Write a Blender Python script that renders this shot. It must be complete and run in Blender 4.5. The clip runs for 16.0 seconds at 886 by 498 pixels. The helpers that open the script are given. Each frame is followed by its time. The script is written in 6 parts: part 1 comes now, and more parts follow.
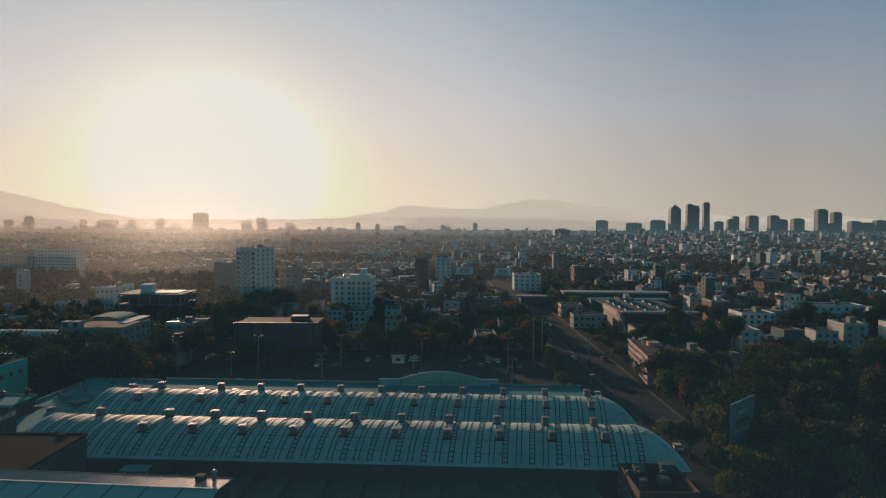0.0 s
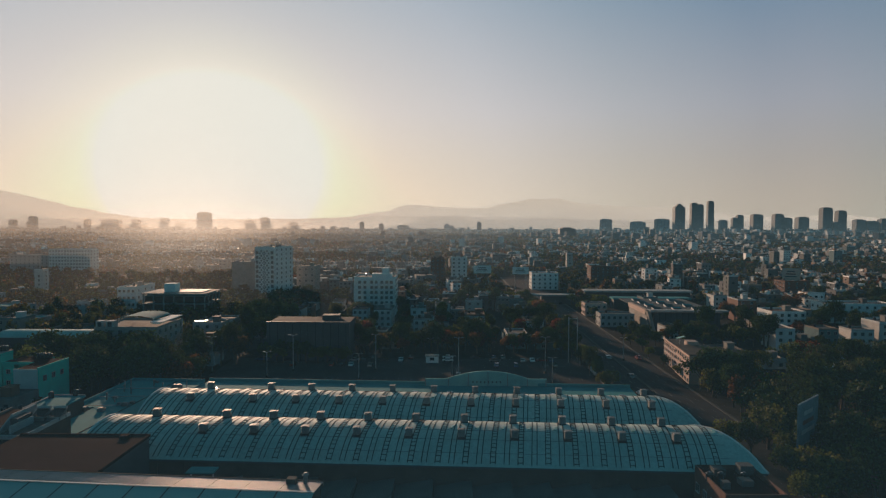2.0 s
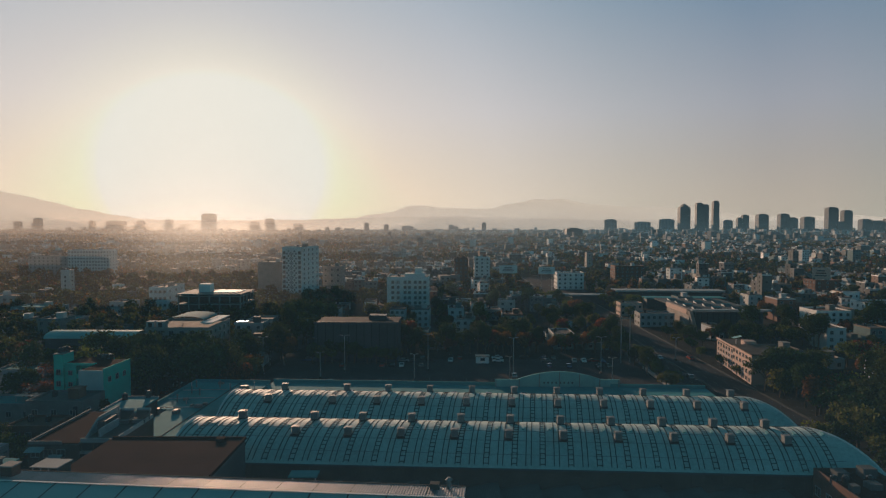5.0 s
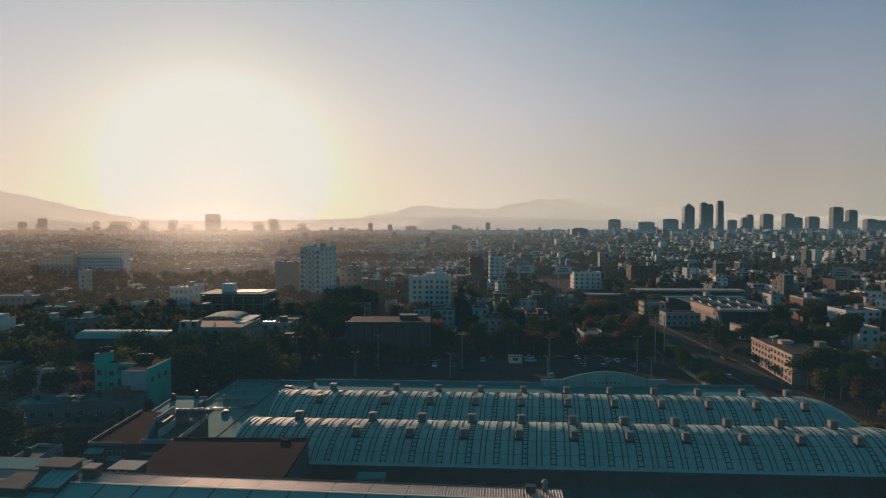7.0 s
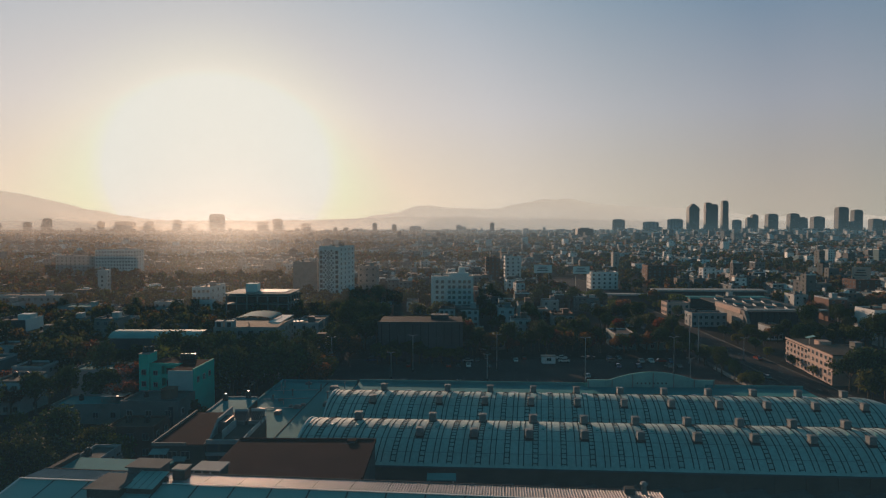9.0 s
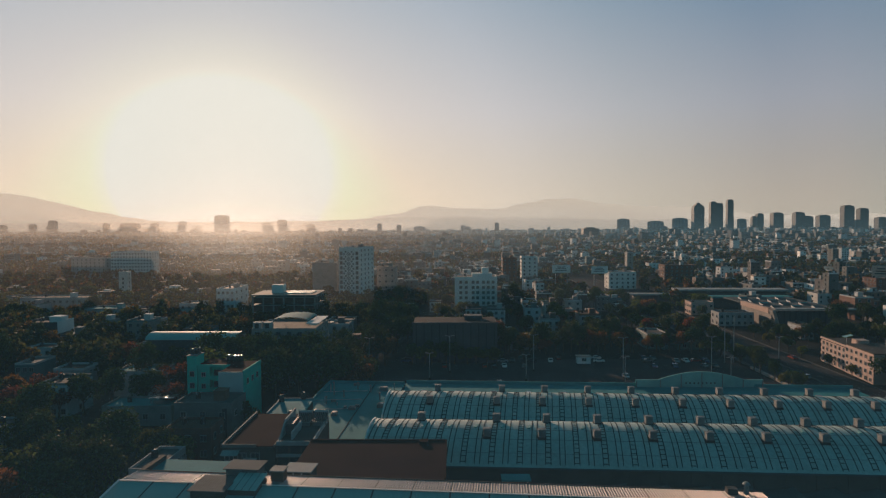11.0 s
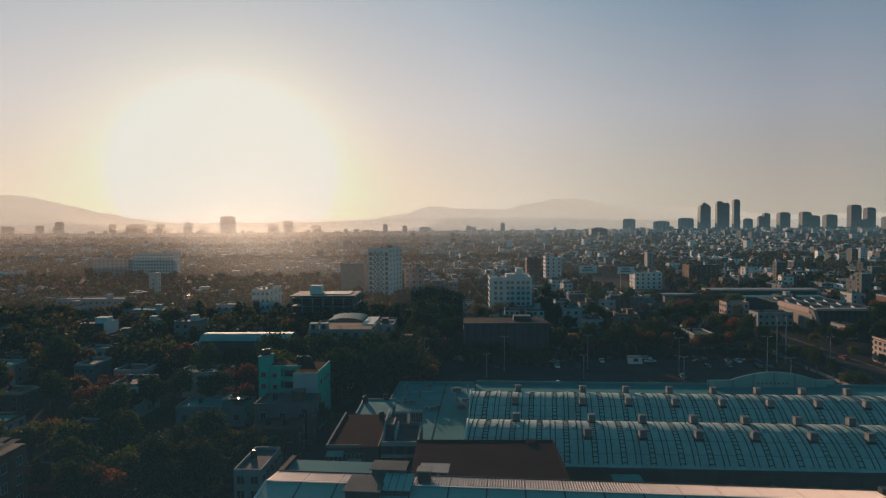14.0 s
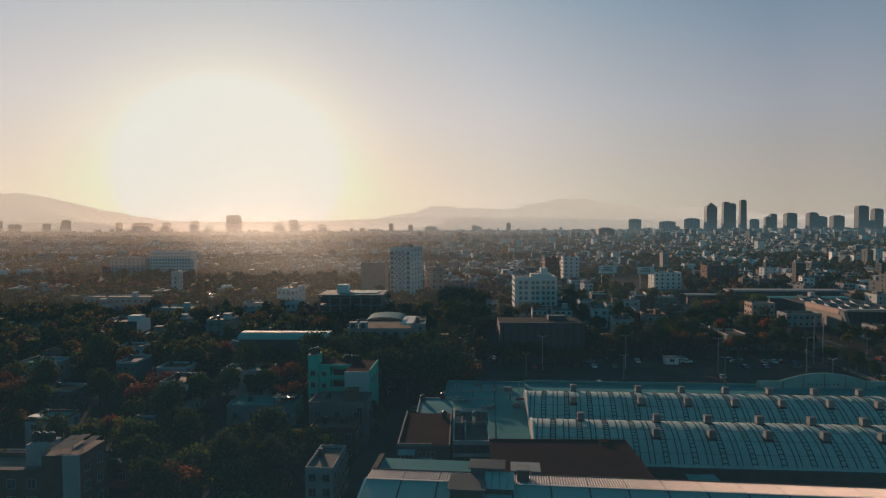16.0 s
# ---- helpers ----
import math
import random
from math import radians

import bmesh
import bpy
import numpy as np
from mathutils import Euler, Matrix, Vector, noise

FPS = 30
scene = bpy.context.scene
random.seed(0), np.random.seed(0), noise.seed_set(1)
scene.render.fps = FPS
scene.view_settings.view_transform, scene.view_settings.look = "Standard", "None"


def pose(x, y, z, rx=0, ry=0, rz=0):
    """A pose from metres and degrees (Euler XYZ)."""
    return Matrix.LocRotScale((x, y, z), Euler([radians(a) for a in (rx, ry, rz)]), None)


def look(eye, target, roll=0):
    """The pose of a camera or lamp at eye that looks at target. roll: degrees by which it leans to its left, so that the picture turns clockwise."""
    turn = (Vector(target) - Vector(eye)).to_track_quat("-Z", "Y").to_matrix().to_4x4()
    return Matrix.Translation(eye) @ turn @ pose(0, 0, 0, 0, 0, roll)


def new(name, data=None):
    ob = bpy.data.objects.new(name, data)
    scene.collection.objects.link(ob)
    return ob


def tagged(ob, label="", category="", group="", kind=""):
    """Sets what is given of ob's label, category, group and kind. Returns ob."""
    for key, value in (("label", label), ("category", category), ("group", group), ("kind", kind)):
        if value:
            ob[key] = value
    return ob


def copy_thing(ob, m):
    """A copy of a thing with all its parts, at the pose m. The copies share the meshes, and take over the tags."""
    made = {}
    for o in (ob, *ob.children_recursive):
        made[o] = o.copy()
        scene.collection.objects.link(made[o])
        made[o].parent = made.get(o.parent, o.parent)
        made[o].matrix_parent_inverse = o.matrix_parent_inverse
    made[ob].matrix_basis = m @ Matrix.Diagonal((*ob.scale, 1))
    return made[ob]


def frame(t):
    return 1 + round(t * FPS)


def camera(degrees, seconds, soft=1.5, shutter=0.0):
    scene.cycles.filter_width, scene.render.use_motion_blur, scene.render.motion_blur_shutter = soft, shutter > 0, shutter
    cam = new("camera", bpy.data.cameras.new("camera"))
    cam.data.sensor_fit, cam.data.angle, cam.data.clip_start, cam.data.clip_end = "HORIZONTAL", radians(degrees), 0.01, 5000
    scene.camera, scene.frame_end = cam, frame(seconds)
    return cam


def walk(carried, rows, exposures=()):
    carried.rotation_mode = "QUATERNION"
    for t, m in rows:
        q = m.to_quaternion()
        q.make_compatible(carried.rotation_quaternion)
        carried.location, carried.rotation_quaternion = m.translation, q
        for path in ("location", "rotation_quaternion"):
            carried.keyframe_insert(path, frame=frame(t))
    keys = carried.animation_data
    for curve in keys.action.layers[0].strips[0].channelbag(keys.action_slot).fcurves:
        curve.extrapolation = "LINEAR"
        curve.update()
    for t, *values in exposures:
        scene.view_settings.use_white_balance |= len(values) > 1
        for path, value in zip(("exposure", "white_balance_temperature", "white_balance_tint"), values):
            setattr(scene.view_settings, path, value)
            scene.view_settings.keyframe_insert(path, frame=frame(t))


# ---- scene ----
cam = camera(70.0, 16.0, soft=1.25)
PATH = [
    (0, (1.213, -3.878, 55.304), (1.211, -1.481, 55.208), 0.3),
    (0.5, (-1.927, -3.310, 55.267), (-1.932, -0.912, 55.169), 0.3),
    (1, (-5.075, -2.743, 55.148), (-5.080, -0.346, 55.049), 0.2),
    (1.5, (-8.243, -2.173, 54.962), (-8.250, 0.224, 54.864), 0.2),
    (2, (-11.443, -1.579, 54.818), (-11.452, 0.818, 54.719), 0.2),
    (2.5, (-14.641, -0.974, 54.646), (-14.650, 1.423, 54.546), 0.2),
    (3, (-17.881, -0.374, 54.442), (-17.892, 2.023, 54.343), 0.1),
    (3.5, (-21.082, 0.161, 54.256), (-21.091, 2.558, 54.157), 0.1),
    (4, (-24.198, 0.672, 54.158), (-24.210, 3.070, 54.060), 0.1),
    (6.5, (-38.903, 3.160, 53.473), (-38.924, 5.557, 53.378), 0.0),
    (7, (-41.844, 3.538, 53.386), (-41.868, 5.935, 53.291), 0.0),
    (7.5, (-44.818, 3.842, 53.306), (-44.843, 6.240, 53.212), 0.0),
    (8, (-47.765, 4.088, 53.245), (-47.792, 6.486, 53.150), -0.0),
    (8.5, (-50.663, 4.234, 53.221), (-50.693, 6.632, 53.128), -0.0),
    (9, (-53.572, 4.283, 53.242), (-53.605, 6.680, 53.147), -0.0),
    (11.5, (-68.695, 3.923, 53.423), (-68.740, 6.320, 53.330), -0.3),
    (12, (-71.734, 3.852, 53.456), (-71.780, 6.250, 53.364), -0.3),
    (12.5, (-74.795, 3.758, 53.498), (-74.845, 6.156, 53.405), -0.3),
    (13, (-77.881, 3.628, 53.509), (-77.933, 6.025, 53.416), -0.3),
    (13.5, (-81.007, 3.480, 53.544), (-81.061, 5.878, 53.452), -0.3),
    (14, (-84.130, 3.336, 53.598), (-84.185, 5.734, 53.506), -0.4),
    (14.5, (-87.224, 3.190, 53.651), (-87.283, 5.587, 53.557), -0.3),
    (15, (-90.326, 3.000, 53.669), (-90.389, 5.398, 53.576), -0.4),
    (15.5, (-93.490, 2.807, 53.695), (-93.554, 5.204, 53.603), -0.4),
    (16, (-96.668, 2.627, 53.716), (-96.737, 5.024, 53.622), -0.2),
]
walk(cam, [(t, look(eye, target, roll)) for t, eye, target, roll in PATH])
# ---------------------------------------------------------------- light
SUN_AZ, SUN_EL = radians(-20.0), radians(9.2)
SUN = Vector((math.sin(SUN_AZ) * math.cos(SUN_EL), math.cos(SUN_AZ) * math.cos(SUN_EL), math.sin(SUN_EL)))
# the haze swallows the upper part of the aureole, so that its heart lies a little below the sun
HEART = Vector((math.sin(SUN_AZ) * math.cos(radians(4.3)), math.cos(SUN_AZ) * math.cos(radians(4.3)), math.sin(radians(4.3))))
sun = new("sun", bpy.data.lights.new("sun", "SUN"))
sun.data.energy, sun.data.angle, sun.data.color = 4.8, radians(0.6), (1.0, 0.64, 0.43)
sun.matrix_world = look(SUN * 300, (0, 0, 0))

world = bpy.data.worlds.new("evening_sky")
scene.world = world
world.use_nodes = True


def make_sky():
    t = world.node_tree
    n, l = t.nodes, t.links
    n.clear()
    out, back = n.new("ShaderNodeOutputWorld"), n.new("ShaderNodeBackground")
    sky = n.new("ShaderNodeTexSky")
    sky.sky_type, sky.sun_disc = "NISHITA", False
    sky.sun_elevation, sky.sun_rotation = SUN_EL, SUN_AZ
    sky.air_density, sky.dust_density, sky.ozone_density = 1.0, 2.0, 2.0
    coord = n.new("ShaderNodeTexCoord")

    def vec(op, a, b):
        m = n.new("ShaderNodeVectorMath")
        m.operation = op
        for k, v in enumerate((a, b)):
            if isinstance(v, (tuple, Vector)):
                m.inputs[k].default_value = v
            else:
                l.new(v, m.inputs[k])
        return m.outputs["Value" if op == "DOT_PRODUCT" else "Vector"]

    def ramp(value, lo, hi, stops):
        r, m = n.new("ShaderNodeValToRGB"), n.new("ShaderNodeMapRange")
        m.inputs["From Min"].default_value, m.inputs["From Max"].default_value = lo, hi
        l.new(value, m.inputs["Value"])
        l.new(m.outputs["Result"], r.inputs["Fac"])
        while len(r.color_ramp.elements) < len(stops):
            r.color_ramp.elements.new(0.5)
        for e, (p, c) in zip(r.color_ramp.elements, stops):
            e.position, e.color = p, (*c, 1)
        return r.outputs["Color"]

    way = vec("NORMALIZE", coord.outputs["Generated"], (0, 0, 0))
    # refraction and haze flatten the aureole
    low = vec("NORMALIZE", vec("ADD", vec("MULTIPLY", way, (1.0, 1.0, 1.17)), (0.0, 0.0, -0.17 * HEART.z)), (0, 0, 0))
    towards = vec("DOT_PRODUCT", low, HEART)
    arc = n.new("ShaderNodeMath")
    arc.operation = "ARCCOSINE"
    l.new(towards, arc.inputs[0])
    split = n.new("ShaderNodeSeparateXYZ")
    l.new(way, split.inputs[0])
    # clear air: pale warm haze at the horizon, blue-grey overhead
    air = ramp(split.outputs["Z"], 0.0, 1.0, SKY_AIR)
    # the aureole round the low sun
    glow = ramp(arc.outputs[0], 0.0, radians(75), SKY_GLOW)
    total = vec("ADD", air, glow)
    mix = n.new("ShaderNodeVectorMath")
    mix.operation = "MULTIPLY_ADD"
    l.new(sky.outputs["Color"], mix.inputs[0])
    mix.inputs[1].default_value = (0.004, 0.004, 0.004)
    l.new(total, mix.inputs[2])
    far = vec("MULTIPLY", mix.outputs["Vector"], ramp(arc.outputs[0], 0.0, math.pi, SKY_TURN))
    cap = vec("MINIMUM", far, (0.82, 0.80, 0.72))
    l.new(cap, back.inputs["Color"])
    back.inputs["Strength"].default_value = 1.0
    l.new(back.outputs[0], out.inputs[0])


SKY_AIR = [(0.0, (0.46, 0.375, 0.29)), (0.09, (0.37, 0.335, 0.31)), (0.17, (0.31, 0.32, 0.36)), (0.36, (0.105, 0.205, 0.315)),
           (0.5, (0.02, 0.12, 0.17)), (1.0, (0.004, 0.088, 0.102))]
SKY_GLOW = [(0.0, (1.6, 1.5, 1.3)), (0.108, (0.9, 0.85, 0.7)), (0.121, (0.46, 0.43, 0.305)), (0.135, (0.39, 0.335, 0.225)), (0.15, (0.365, 0.31, 0.205)), (0.2, (0.31, 0.25, 0.185)), (0.33, (0.24, 0.205, 0.17)),
            (0.47, (0.11, 0.10, 0.08)), (0.62, (0.01, 0.01, 0.01)), (1.0, (0.0, 0.0, 0.0))]
SKY_TURN = [(0.0, (1.0, 1.0, 1.0)), (0.28, (1.0, 1.0, 1.0)), (0.5, (0.12, 0.60, 0.68)), (1.0, (0.42, 0.85, 1.0))]
make_sky()


# ---------------------------------------------------------------- materials
def blank(name):
    m = bpy.data.materials.new(name)
    m.use_nodes = True
    t = m.node_tree
    return m, t.nodes, t.links, t.nodes["Principled BSDF"]


def surf(name, col, rough=0.85, metal=0.0, var=0.3, scale=0.25, fine=6.0, bump=0.15, palette=(), island=False, ribs=0.0, along="X", spec=0.15):
    """A procedural surface: colour with broad stains and fine grain, relief, and if wanted a palette drawn piece by piece, or ribs."""
    m, n, l, p = blank(name)
    p.inputs["Roughness"].default_value, p.inputs["Metallic"].default_value = rough, metal
    p.inputs["Specular IOR Level"].default_value = spec
    tc = n.new("ShaderNodeTexCoord")
    geo = n.new("ShaderNodeNewGeometry")
    where = geo.outputs["Position"]
    big, small = n.new("ShaderNodeTexNoise"), n.new("ShaderNodeTexNoise")
    big.inputs["Scale"].default_value, small.inputs["Scale"].default_value = scale, fine
    big.inputs["Detail"].default_value, small.inputs["Detail"].default_value = 5, 3
    l.new(where, big.inputs["Vector"])
    l.new(where, small.inputs["Vector"])
    add = n.new("ShaderNodeMath")
    add.operation = "ADD"
    l.new(big.outputs["Fac"], add.inputs[0])
    l.new(small.outputs["Fac"], add.inputs[1])
    rng = n.new("ShaderNodeMapRange")
    rng.inputs["From Min"].default_value, rng.inputs["From Max"].default_value = 0.6, 1.4
    rng.inputs["To Min"].default_value, rng.inputs["To Max"].default_value = 1 - var, 1 + var
    l.new(add.outputs[0], rng.inputs["Value"])
    mul = n.new("ShaderNodeVectorMath")
    mul.operation = "SCALE"
    l.new(rng.outputs["Result"], mul.inputs["Scale"])
    if palette:
        r = n.new("ShaderNodeValToRGB")
        r.color_ramp.interpolation = "CONSTANT"
        while len(r.color_ramp.elements) < len(palette):
            r.color_ramp.elements.new(0.5)
        for k, (e, c) in enumerate(zip(r.color_ramp.elements, palette)):
            e.position, e.color = k / len(palette), (*c, 1)
        if island:
            l.new(geo.outputs["Random Per Island"], r.inputs["Fac"])
        else:
            info = n.new("ShaderNodeObjectInfo")
            l.new(info.outputs["Random"], r.inputs["Fac"])
        l.new(r.outputs["Color"], mul.inputs[0])
    else:
        mul.inputs[0].default_value = col
    l.new(mul.outputs["Vector"], p.inputs["Base Color"])
    height = small.outputs["Fac"]
    if ribs:
        w = n.new("ShaderNodeTexWave")
        w.bands_direction = along
        w.inputs["Scale"].default_value = ribs
        l.new(where, w.inputs["Vector"])
        height = w.outputs["Fac"]
    if bump:
        b = n.new("ShaderNodeBump")
        b.inputs["Strength"].default_value, b.inputs["Distance"].default_value = bump, 0.1
        l.new(height, b.inputs["Height"])
        l.new(b.outputs["Normal"], p.inputs["Normal"])
    return m


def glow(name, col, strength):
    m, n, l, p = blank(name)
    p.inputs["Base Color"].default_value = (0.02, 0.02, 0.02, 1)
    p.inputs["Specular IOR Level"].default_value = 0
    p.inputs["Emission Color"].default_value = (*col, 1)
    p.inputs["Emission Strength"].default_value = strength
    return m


def leaf(name, col, thin, mixed=False):
    m, n, l, p = blank(name)
    geo, r = n.new("ShaderNodeNewGeometry"), n.new("ShaderNodeMapRange")
    info = n.new("ShaderNodeObjectInfo")
    r.inputs["To Min"].default_value, r.inputs["To Max"].default_value = 0.45, 1.6
    l.new(geo.outputs["Random Per Island"], r.inputs["Value"])
    hue = n.new("ShaderNodeHueSaturation")
    hue.inputs["Color"].default_value = (*col, 1)
    tone = n.new("ShaderNodeMapRange")
    tone.inputs["To Min"].default_value, tone.inputs["To Max"].default_value = 0.455, 0.515
    l.new(info.outputs["Random"], tone.inputs["Value"])
    l.new(tone.outputs["Result"], hue.inputs["Hue"])
    l.new(r.outputs["Result"], hue.inputs["Value"])
    if mixed:  # crowns of several kinds: dark green, olive and autumn brown
        patch, kinds = n.new("ShaderNodeTexNoise"), n.new("ShaderNodeValToRGB")
        patch.inputs["Scale"].default_value, patch.inputs["Detail"].default_value = 0.085, 2
        l.new(geo.outputs["Position"], patch.inputs["Vector"])
        kinds.color_ramp.elements.new(0.5)
        for e, (at, c) in zip(kinds.color_ramp.elements, ((0.40, (0.030, 0.046, 0.018)), (0.53, (0.066, 0.068, 0.019)), (0.66, (0.125, 0.060, 0.020)))):
            e.position, e.color = at, (*c, 1)
        l.new(patch.outputs["Fac"], kinds.inputs["Fac"])
        l.new(kinds.outputs["Color"], hue.inputs["Color"])
    p.inputs["Roughness"].default_value = 0.75
    p.inputs["Specular IOR Level"].default_value = 0.1
    l.new(hue.outputs["Color"], p.inputs["Base Color"])
    tl, mx = n.new("ShaderNodeBsdfTranslucent"), n.new("ShaderNodeMixShader")
    l.new(hue.outputs["Color"], tl.inputs["Color"])
    mx.inputs["Fac"].default_value = thin
    l.new(p.outputs[0], mx.inputs[1])
    l.new(tl.outputs[0], mx.inputs[2])
    l.new(mx.outputs[0], n["Material Output"].inputs["Surface"])
    return m


def mist(name, density, fade, col, sun_glare=True, rise=0.0, heart=1.3):
    """A thin sheet added to paint evening haze and glare: it lets most light through and scatters the sun that stands
    behind it.
    """
    m, n, l, p = blank(name)
    n.remove(p)
    geo, sp = n.new("ShaderNodeNewGeometry"), n.new("ShaderNodeSeparateXYZ")
    l.new(geo.outputs["Position"], sp.inputs[0])
    a = n.new("ShaderNodeMath")
    a.operation = "DIVIDE"
    a.inputs[1].default_value = -fade
    l.new(sp.outputs["Z"], a.inputs[0])
    e = n.new("ShaderNodeMath")
    e.operation = "EXPONENT"
    l.new(a.outputs[0], e.inputs[0])
    d = n.new("ShaderNodeMath")
    d.operation = "MULTIPLY"
    d.inputs[1].default_value = density
    l.new(e.outputs[0], d.inputs[0])
    thick = d.outputs[0]
    if rise:  # painted thinner close to the ground, where little air lies behind the sheet
        up = n.new("ShaderNodeMapRange")
        up.inputs["From Min"].default_value, up.inputs["From Max"].default_value = 0.0, rise
        up.inputs["To Min"].default_value, up.inputs["To Max"].default_value = 0.12, 1.0
        l.new(sp.outputs["Z"], up.inputs["Value"])
        thin = n.new("ShaderNodeMath")
        thin.operation = "MULTIPLY"
        l.new(d.outputs[0], thin.inputs[0])
        l.new(up.outputs["Result"], thin.inputs[1])
        d = thin
    if sun_glare:  # density painted up towards the west, most round the setting sun, as glare
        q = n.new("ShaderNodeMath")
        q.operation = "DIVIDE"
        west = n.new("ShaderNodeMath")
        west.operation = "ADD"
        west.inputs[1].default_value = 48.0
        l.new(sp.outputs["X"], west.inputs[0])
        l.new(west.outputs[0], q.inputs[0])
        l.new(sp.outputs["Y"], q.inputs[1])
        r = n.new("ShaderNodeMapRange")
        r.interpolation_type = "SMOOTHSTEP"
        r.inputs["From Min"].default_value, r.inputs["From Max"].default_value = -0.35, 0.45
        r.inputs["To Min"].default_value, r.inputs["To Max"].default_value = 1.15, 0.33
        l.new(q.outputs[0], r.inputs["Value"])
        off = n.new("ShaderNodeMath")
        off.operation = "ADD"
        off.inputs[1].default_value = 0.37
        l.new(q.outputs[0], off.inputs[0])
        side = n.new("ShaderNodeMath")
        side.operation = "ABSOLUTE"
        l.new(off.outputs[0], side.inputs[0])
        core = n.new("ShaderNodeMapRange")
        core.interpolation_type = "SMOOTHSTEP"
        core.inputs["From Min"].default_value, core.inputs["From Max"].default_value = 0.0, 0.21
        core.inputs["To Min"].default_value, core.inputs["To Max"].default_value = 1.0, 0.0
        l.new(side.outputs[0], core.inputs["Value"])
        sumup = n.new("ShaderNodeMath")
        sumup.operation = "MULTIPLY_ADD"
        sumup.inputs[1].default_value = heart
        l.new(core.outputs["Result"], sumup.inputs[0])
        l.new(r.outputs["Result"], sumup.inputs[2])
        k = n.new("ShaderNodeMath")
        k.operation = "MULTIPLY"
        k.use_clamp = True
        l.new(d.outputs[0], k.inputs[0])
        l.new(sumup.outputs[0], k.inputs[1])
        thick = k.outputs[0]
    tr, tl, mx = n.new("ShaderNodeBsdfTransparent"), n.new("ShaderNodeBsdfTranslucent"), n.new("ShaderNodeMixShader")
    if sun_glare:  # haze tint painted in: warm towards the sun, palest round it, bluish away
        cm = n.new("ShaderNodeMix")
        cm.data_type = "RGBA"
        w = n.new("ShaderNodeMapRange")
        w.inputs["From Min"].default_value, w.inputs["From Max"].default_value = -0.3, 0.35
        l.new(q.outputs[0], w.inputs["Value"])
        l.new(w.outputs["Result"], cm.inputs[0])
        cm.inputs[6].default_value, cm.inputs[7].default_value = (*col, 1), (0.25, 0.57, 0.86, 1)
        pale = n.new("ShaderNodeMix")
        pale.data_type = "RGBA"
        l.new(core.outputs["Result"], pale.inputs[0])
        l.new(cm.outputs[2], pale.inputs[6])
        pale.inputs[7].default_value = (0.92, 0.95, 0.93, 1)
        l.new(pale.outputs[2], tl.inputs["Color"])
    else:
        tl.inputs["Color"].default_value = (*col, 1)
    l.new(thick, mx.inputs["Fac"])
    l.new(tr.outputs[0], mx.inputs[1])
    l.new(tl.outputs[0], mx.inputs[2])
    l.new(mx.outputs[0], n["Material Output"].inputs["Surface"])
    return m


WALLS = [(0.56, 0.56, 0.55), (0.36, 0.34, 0.31), (0.22, 0.22, 0.22), (0.72, 0.72, 0.70), (0.20, 0.14, 0.11), (0.33, 0.32, 0.29),
         (0.16, 0.17, 0.17), (0.46, 0.46, 0.45), (0.27, 0.15, 0.11), (0.62, 0.61, 0.58), (0.15, 0.25, 0.26), (0.30, 0.24, 0.19)]
FARWALLS = [(0.74, 0.74, 0.72), (0.13, 0.13, 0.13), (0.10, 0.11, 0.11), (0.22, 0.22, 0.21), (0.14, 0.10, 0.08), (0.12, 0.13, 0.13), (0.34, 0.34, 0.32),
            (0.09, 0.10, 0.10), (0.20, 0.13, 0.10), (0.66, 0.65, 0.62), (0.11, 0.17, 0.18), (0.17, 0.17, 0.17), (0.09, 0.09, 0.09), (0.46, 0.46, 0.44)]
ROOFS = [(0.09, 0.09, 0.088), (0.13, 0.13, 0.128), (0.065, 0.067, 0.067), (0.18, 0.18, 0.175), (0.11, 0.07, 0.055), (0.10, 0.10, 0.10)]
